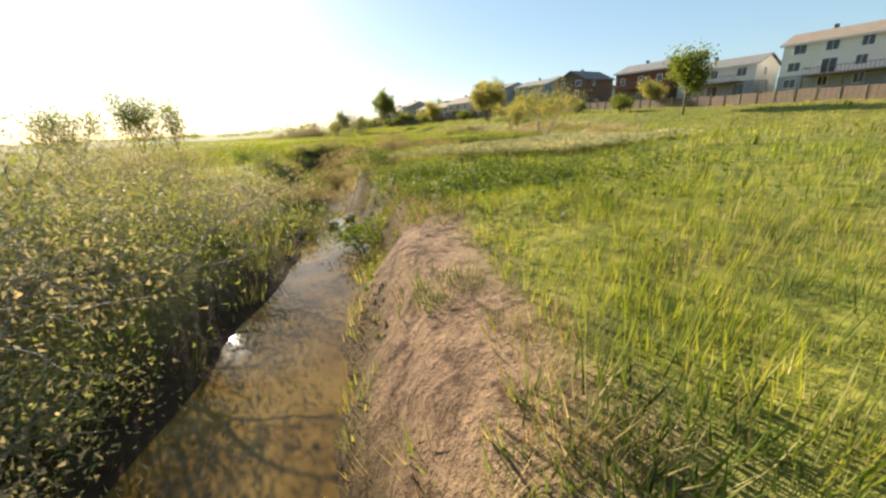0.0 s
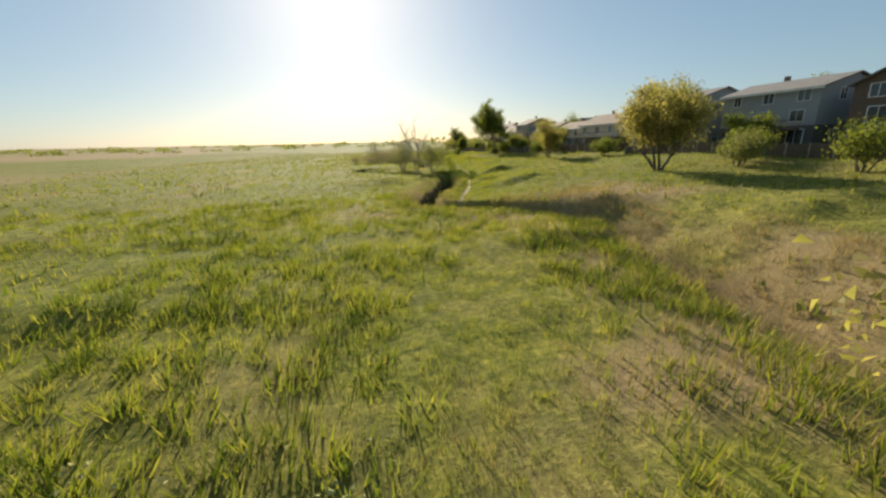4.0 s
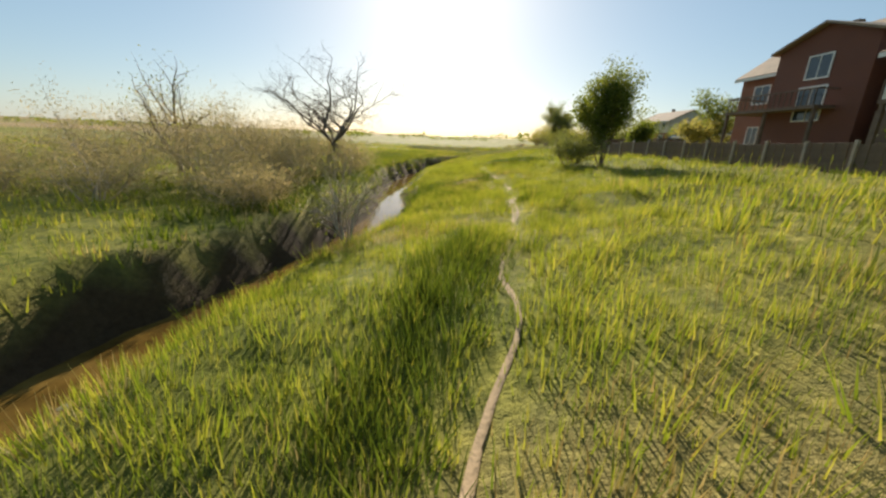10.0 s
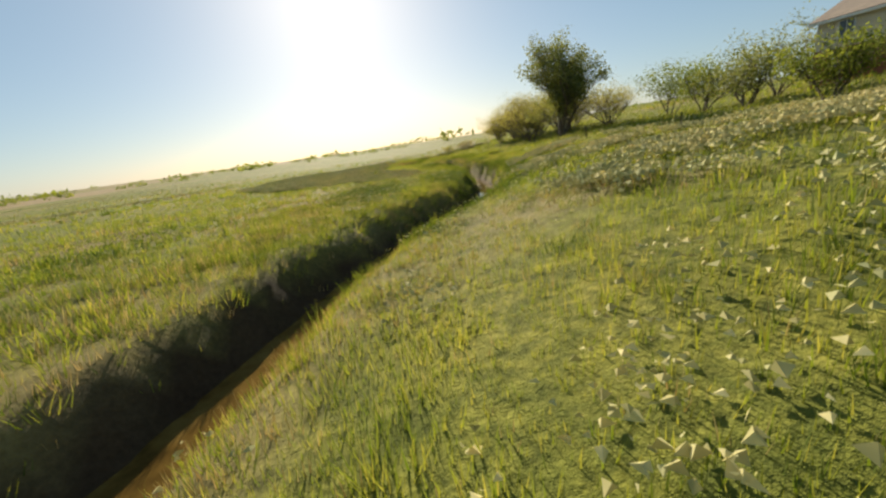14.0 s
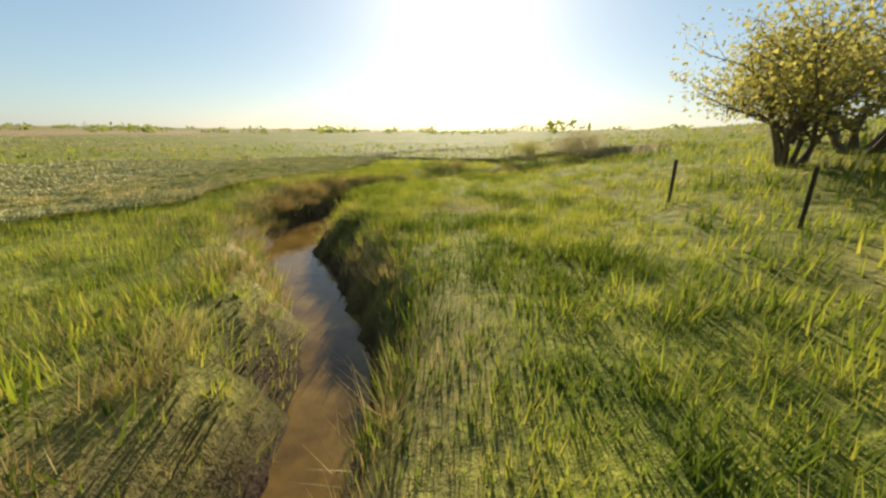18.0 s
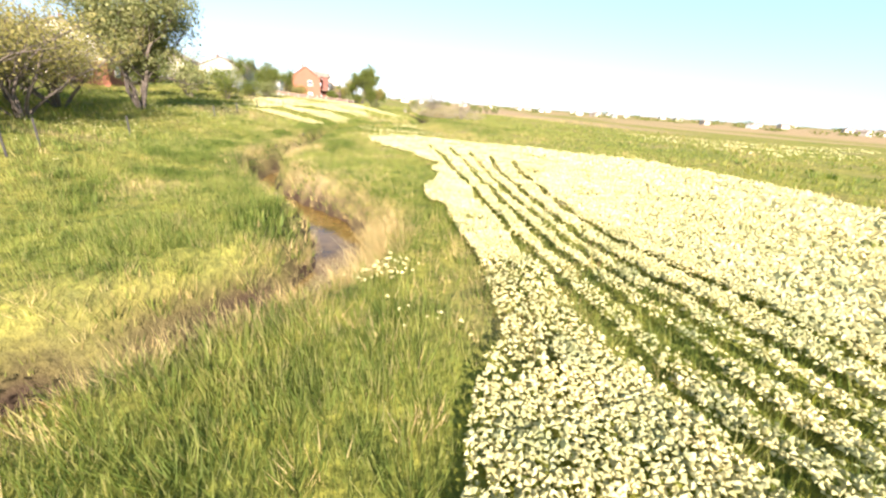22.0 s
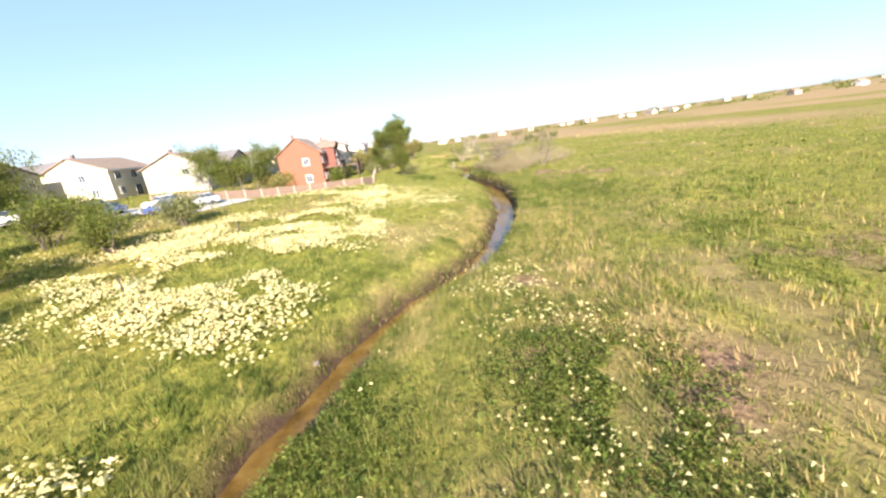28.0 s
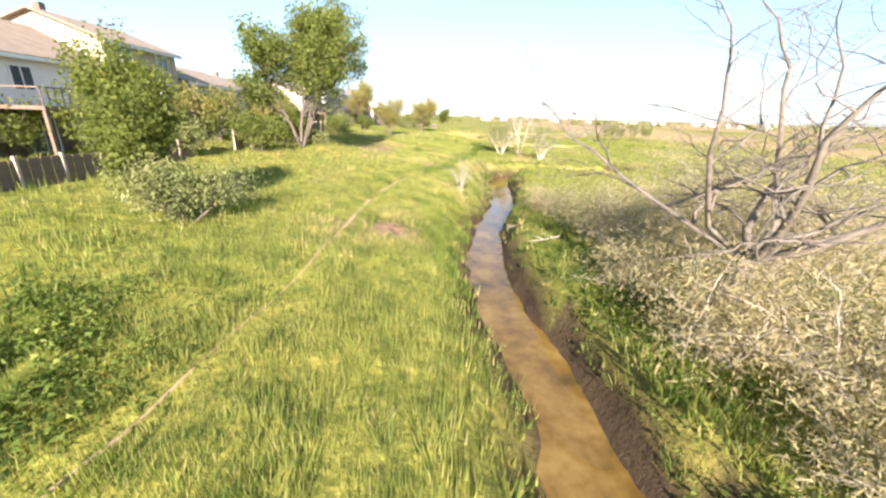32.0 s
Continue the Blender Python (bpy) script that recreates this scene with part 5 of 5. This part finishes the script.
HOUSES = (
    (49.0, 109.2, 7.8, 12, 9.2, ORANGE, None, M_ROOF, "orange-brown house with a red-brown rear wing and deck", "y", True, 12.0),
    (47.0, 96.6, 9, 11, 8.6, WHITE, BROWN, M_ROOF, "white house on a dark lower storey with a wooden deck", "y", True, 10.9),
    (47.0, 86.2, 9, 8, 10.5, TAN, BROWN, M_ROOF, "tall tan house with a dark lower storey and deck", "y", True, 12.2),
    (47.0, 75.0, 10, 12, 8.4, CREAM, DARK, M_ROOF, "cream-walled house with a brown shingle roof", "y", False, 10.2),
    (47.0, 60.5, 10, 12, 8.2, CREAM, DARK, M_ROOF, "cream house with a brown roof behind hedges", "y", False, 10.0),
    (45.5, 46.0, 9, 12.5, 8.7, CREAM, BROWN, M_ROOF, "long cream house with a low tan roof", "y", True, 10.7),
    (46.0, 29.5, 10, 14, 11.2, GREY, SAGE, M_ROOF_G, "grey two-storey house above a walk-out basement", "y", True, 12.8),
    (47.0, 13.0, 10, 12, 10.9, GREY, DARK, M_ROOF_G, "grey house with a grey roof above a dark basement", "y", True, 12.4),
    (47.0, -0.5, 11, 9, 10.6, BROWN, DARK, M_ROOF_G, "dark brown house with a rear gable", "x", True, 12.8),
    (47.0, -19.0, 10, 12, 10.5, REDB, BROWN, M_ROOF_G, "red-brown house with a grey roof and deck", "y", True, 12.2),
    (46.0, -33.5, 10, 12.5, 8.9, WHITE, GREY, M_ROOF_G, "low white and grey house", "y", True, 10.5),
    (46.0, -50.5, 10, 15, 10.9, WHITE, GREY, M_ROOF, "large white house with a tan roof", "y", True, 12.7),
)
for i, (x, y, wx, wy, st, col, low, rf, lab, al, dk, pk) in enumerate(HOUSES):
    house(x, y, wx, wy, zg(x, y) - 0.1, st, col, low, rf, lab, al, dk, 200 + i, pk - st, (-6.0, 0.5, 1.9, 7.0, REDB) if i == 0 else None)
BACK = ((70, 108, SAGE), (72, 92, TAN), (72, 74, GREY), (73, 55, CREAM), (72, 36, WHITE), (72, 16, TAN), (70, -8, GREY), (92, 128, SAGE), (98, 147, BROWN), (94, 163, SAGE), (84, 112, CREAM), (98, 108, WHITE))
for i, (x, y, col) in enumerate(BACK):
    house(x, y, 11, 13, zg(x, y) - 0.1, zg(x, y) + 5.2, col, None, (M_ROOF, M_ROOF_G)[i % 2], "two-storey house in the row behind", ("y", "x")[i % 2], False, 230 + i, 2.4)
house(72, 171, 9, 13, zg(72, 171) - 0.1, 8.9, CREAM, ORANGE, M_ROOF, "long cream house with orange brick below", "y", False, 260, 2.2)


# ---- fences and posts ----
def board_fence(points, tall, label):
    x0, y0 = points[0]
    f = thing("board_fence", x0, y0, zg(x0, y0), 0, label, "fence")
    o = f.matrix_world.translation
    for (ax, ay), (bx, by) in zip(points, points[1:]):
        n = max(1, round(math.hypot(bx - ax, by - ay) / 2.4))
        for i in range(n):
            p = Vector((ax + (bx - ax) * i / n, ay + (by - ay) * i / n))
            q = Vector((ax + (bx - ax) * (i + 1) / n, ay + (by - ay) * (i + 1) / n))
            zp = zg(*p)
            ang = math.degrees(math.atan2(q.y - p.y, q.x - p.x))
            slope = math.degrees(math.atan2(zg(*q) - zp, (q - p).length))
            m = Matrix.Translation((p.x - o.x, p.y - o.y, zp - o.z)) @ pose(0, 0, 0, 0, -slope, ang)
            post = seat("post", POST_MESH, None, f)
            post.matrix_local = Matrix.Translation((p.x - o.x, p.y - o.y, zp - o.z)) @ Matrix.Diagonal((1, 1, tall / 1.2, 1))
            step = (q - p).length / 8
            for j in range(8):
                b = seat("board", BOARD_MESH, None, f)
                b.matrix_local = m @ pose(step * (j + 0.5), 0.02 * ((i + j) % 2), 0) @ Matrix.Diagonal((step / 0.3, 1, tall / 1.2 * (1 + 0.03 * ((3 * j + i) % 3 - 1)), 1))
            for rz in (0.3, 0.95):
                b = seat("rail", RAIL_MESH, None, f)
                b.matrix_local = m @ pose(0, 0.06, rz * tall / 1.2) @ Matrix.Diagonal(((q - p).length / 2.4, 1, 1, 1))


bm = boxes((-0.07, 0.07, -0.07, 0.07, -0.4, 1.32), bevel=0.01)
POST_MESH = bpy.data.meshes.new("post")
bm.to_mesh(POST_MESH)
POST_MESH.materials.append(M_POST)
bm = boxes((-0.142, 0.142, 0, 0.025, -0.05, 1.2), bevel=0.006)
BOARD_MESH = bpy.data.meshes.new("board")
bm.to_mesh(BOARD_MESH)
BOARD_MESH.materials.append(M_WOOD)
bm = boxes((0, 2.4, 0.0, 0.04, -0.045, 0.045))
RAIL_MESH = bpy.data.meshes.new("rail")
bm.to_mesh(RAIL_MESH)
RAIL_MESH.materials.append(M_WOOD)
board_fence([(70, 133), (58, 131.5), (46.5, 130), (41, 128), (39.4, 125), (39.8, 114), (40.2, 103), (40.4, 92)], 1.25, "weathered board fence with pale posts round the gardens")
board_fence([(39.6, 88), (39.4, 80), (39.6, 71), (41, 60), (40.8, 48), (41, 36)], 1.6, "tall weathered board fence behind the houses")
board_fence([(40, 30), (40.5, 14), (40.5, -4), (36, -20), (30, -40), (22, -62)], 1.4, "weathered board fence behind the houses")
for i, (x, y) in enumerate(((44.5, 145), (49.2, 158), (51, 170), (52.4, 183), (53.2, 190), (53.6, 197), (54.4, 212), (54.8, 219.5), (53.8, 223))):
    p = thing("fence_post", x, y, zg(x, y), 0, "dark steel fence post standing in the grass", "post", "fence posts in the meadow")
    link("post", boxes((-0.03, 0.03, -0.03, 0.03, -0.3, 1.25), (-0.05, 0.05, -0.008, 0.008, -0.3, 1.25)), M_METAL, p)

# ---- parked cars ----
PAINT = [plain("paint_" + n, c, tuple(min(1, v * 1.1) for v in c), 0.5, 0.25, 0.02) for n, c in (("white", (0.7, 0.7, 0.7)), ("silver", (0.4, 0.41, 0.42)), ("blue", (0.04, 0.07, 0.16)), ("black", (0.02, 0.02, 0.022)))]


def car(x, y, rz, paint, label):
    c = thing("parked_car", x, y, zg(x, y) + 0.1, rz, label, "car", "parked cars")
    bm = bmesh.new()
    prof = [(-2.2, 0.3), (2.15, 0.3), (2.25, 0.6), (2.15, 0.85), (1.2, 0.95), (-1.7, 0.95), (-2.25, 0.85)]
    a = [bm.verts.new((px, -0.88, pz)) for px, pz in prof]
    b = [bm.verts.new((px, 0.88, pz)) for px, pz in prof]
    bm.faces.new(a)
    bm.faces.new(b[::-1])
    for i in range(len(prof)):
        j = (i + 1) % len(prof)
        bm.faces.new((a[i], b[i], b[j], a[j]))
    bmesh.ops.recalc_face_normals(bm, faces=bm.faces)
    bmesh.ops.bevel(bm, geom=bm.edges[:], offset=0.06, segments=2, affect="EDGES")
    link("body", bm, paint, c)
    bm = bmesh.new()
    lo, hi = [(-1.75, -0.82), (1.15, -0.82), (1.15, 0.82), (-1.75, 0.82)], [(-1.4, -0.66), (0.45, -0.66), (0.45, 0.66), (-1.4, 0.66)]
    a = [bm.verts.new((*p, 0.95)) for p in lo]
    b = [bm.verts.new((*p, 1.42)) for p in hi]
    for i in range(4):
        j = (i + 1) % 4
        bm.faces.new((a[i], a[j], b[j], b[i]))
    bm.faces.new(b)
    bmesh.ops.recalc_face_normals(bm, faces=bm.faces)
    link("windows", bm, M_GLASS, c, "dark glass")
    link("roof", boxes((-1.42, 0.47, -0.68, 0.68, 1.41, 1.47), bevel=0.02), paint, c)
    for wx in (-1.35, 1.4):
        for wy in (-0.8, 0.8):
            bm = bmesh.new()
            bmesh.ops.create_cone(bm, cap_ends=True, segments=14, radius1=0.33, radius2=0.33, depth=0.22)
            bmesh.ops.rotate(bm, matrix=Matrix.Rotation(math.pi / 2, 3, "X"), verts=bm.verts)
            bmesh.ops.translate(bm, vec=(wx, wy, 0.23), verts=bm.verts)
            link("wheel", bm, M_TYRE, c)


bm = bmesh.new()
lane = curve([(57, 142), (64, 139), (74, 140), (90, 148), (120, 160)], 2.0)
tn = np.gradient(lane, axis=0)
tn /= np.linalg.norm(tn, axis=1)[:, None]
prev = None
for (x, y), (tx, ty) in zip(lane, tn):
    a, b = (bm.verts.new((x + s * ty, y - s * tx, zg(x, y) + 0.12)) for s in (-5.0, 5.0))
    if prev:
        bm.faces.new((prev[0], a, b, prev[1]))
    prev = (a, b)
tagged(link("road", bm, M_CONC), "pale concrete road end with parked cars", "road", kind="structure")
for i, (x, y, rz, k, lab) in enumerate(((60.5, 139.5, 20, 1, "silver saloon car parked at the road end"), (66, 137.5, 15, 0, "white pickup-sized car parked on the road"), (70, 142.5, 5, 2, "dark blue car parked at the kerb"),
                                        (75, 137.5, 10, 3, "black car parked on the road"), (79, 145, 25, 0, "white car parked at the kerb"), (62.5, 143.5, 12, 2, "dark blue car at the edge of the grass"))):
    car(x, y, rz, PAINT[k], lab)

# ---- far distance ----
r = np.random.default_rng(5)
for i in range(46):
    a = radians(r.uniform(95, 262))
    d = r.uniform(650, 1250)
    x, y = -20 - d * math.sin(a - math.pi / 2) * 0.9, 60 - d * abs(math.cos(a - math.pi / 2))
    if y > -250 and x > -450:
        continue
    h = thing("far_house", x, y, zg(x, y) - 0.3, r.uniform(0, 180), "small pale far-off house with a brown roof", "house", "houses on the horizon")
    w, dd, t = r.uniform(9, 13), r.uniform(10, 16), r.uniform(4.5, 6.5)
    bm = bmesh.new()
    gable(bm, 0, w, -dd / 2, dd / 2, -2, t, t + 2.2)
    link("wall", bm, siding("siding_" + (WHITE, CREAM, TAN)[i % 3][0], (WHITE, CREAM, TAN)[i % 3][1]), h)
    bm = bmesh.new()
    slab(bm, ((-0.5, -dd / 2 - 0.4, t - 0.2), (-0.5, dd / 2 + 0.4, t - 0.2)), ((w / 2, -dd / 2 - 0.4, t + 2.2), (w / 2, dd / 2 + 0.4, t + 2.2)), 0.2)
    slab(bm, ((w + 0.5, dd / 2 + 0.4, t - 0.2), (w + 0.5, -dd / 2 - 0.4, t - 0.2)), ((w / 2, dd / 2 + 0.4, t + 2.2), (w / 2, -dd / 2 - 0.4, t + 2.2)), 0.2)
    link("roof", bm, M_ROOF, h)
C = []
for i in range(620):
    a = r.uniform(0, 2 * math.pi)
    d = r.uniform(450, 1700)
    x, y = 10 + d * math.sin(a), 100 + d * math.cos(a)
    if x > 60 and -40 < y < 300:
        continue
    s = r.uniform(2.0, 4.2) * (1.6 if r.uniform() > 0.85 else 1.0)
    z = zg(x, y)
    n = 60
    u = r.normal(0, 1, (n, 3))
    u /= np.linalg.norm(u, axis=1)[:, None]
    c = np.array([x, y, z + s * 0.7]) + u * np.array([s * 3.4, s * 3.4, s * 0.8]) * r.uniform(0.5, 1.0, (n, 1))
    e = r.normal(0, 0.3 * s, (n, 2, 3))
    v = np.stack([c, c + e[:, 0], c + e[:, 0] + e[:, 1], c + e[:, 1]], 1).reshape(-1, 3)
    C.append((v, np.arange(len(v)).reshape(-1, 4)))
pile("far_trees", C, M_LEAF, "dark tree clumps along the horizon", "trees")
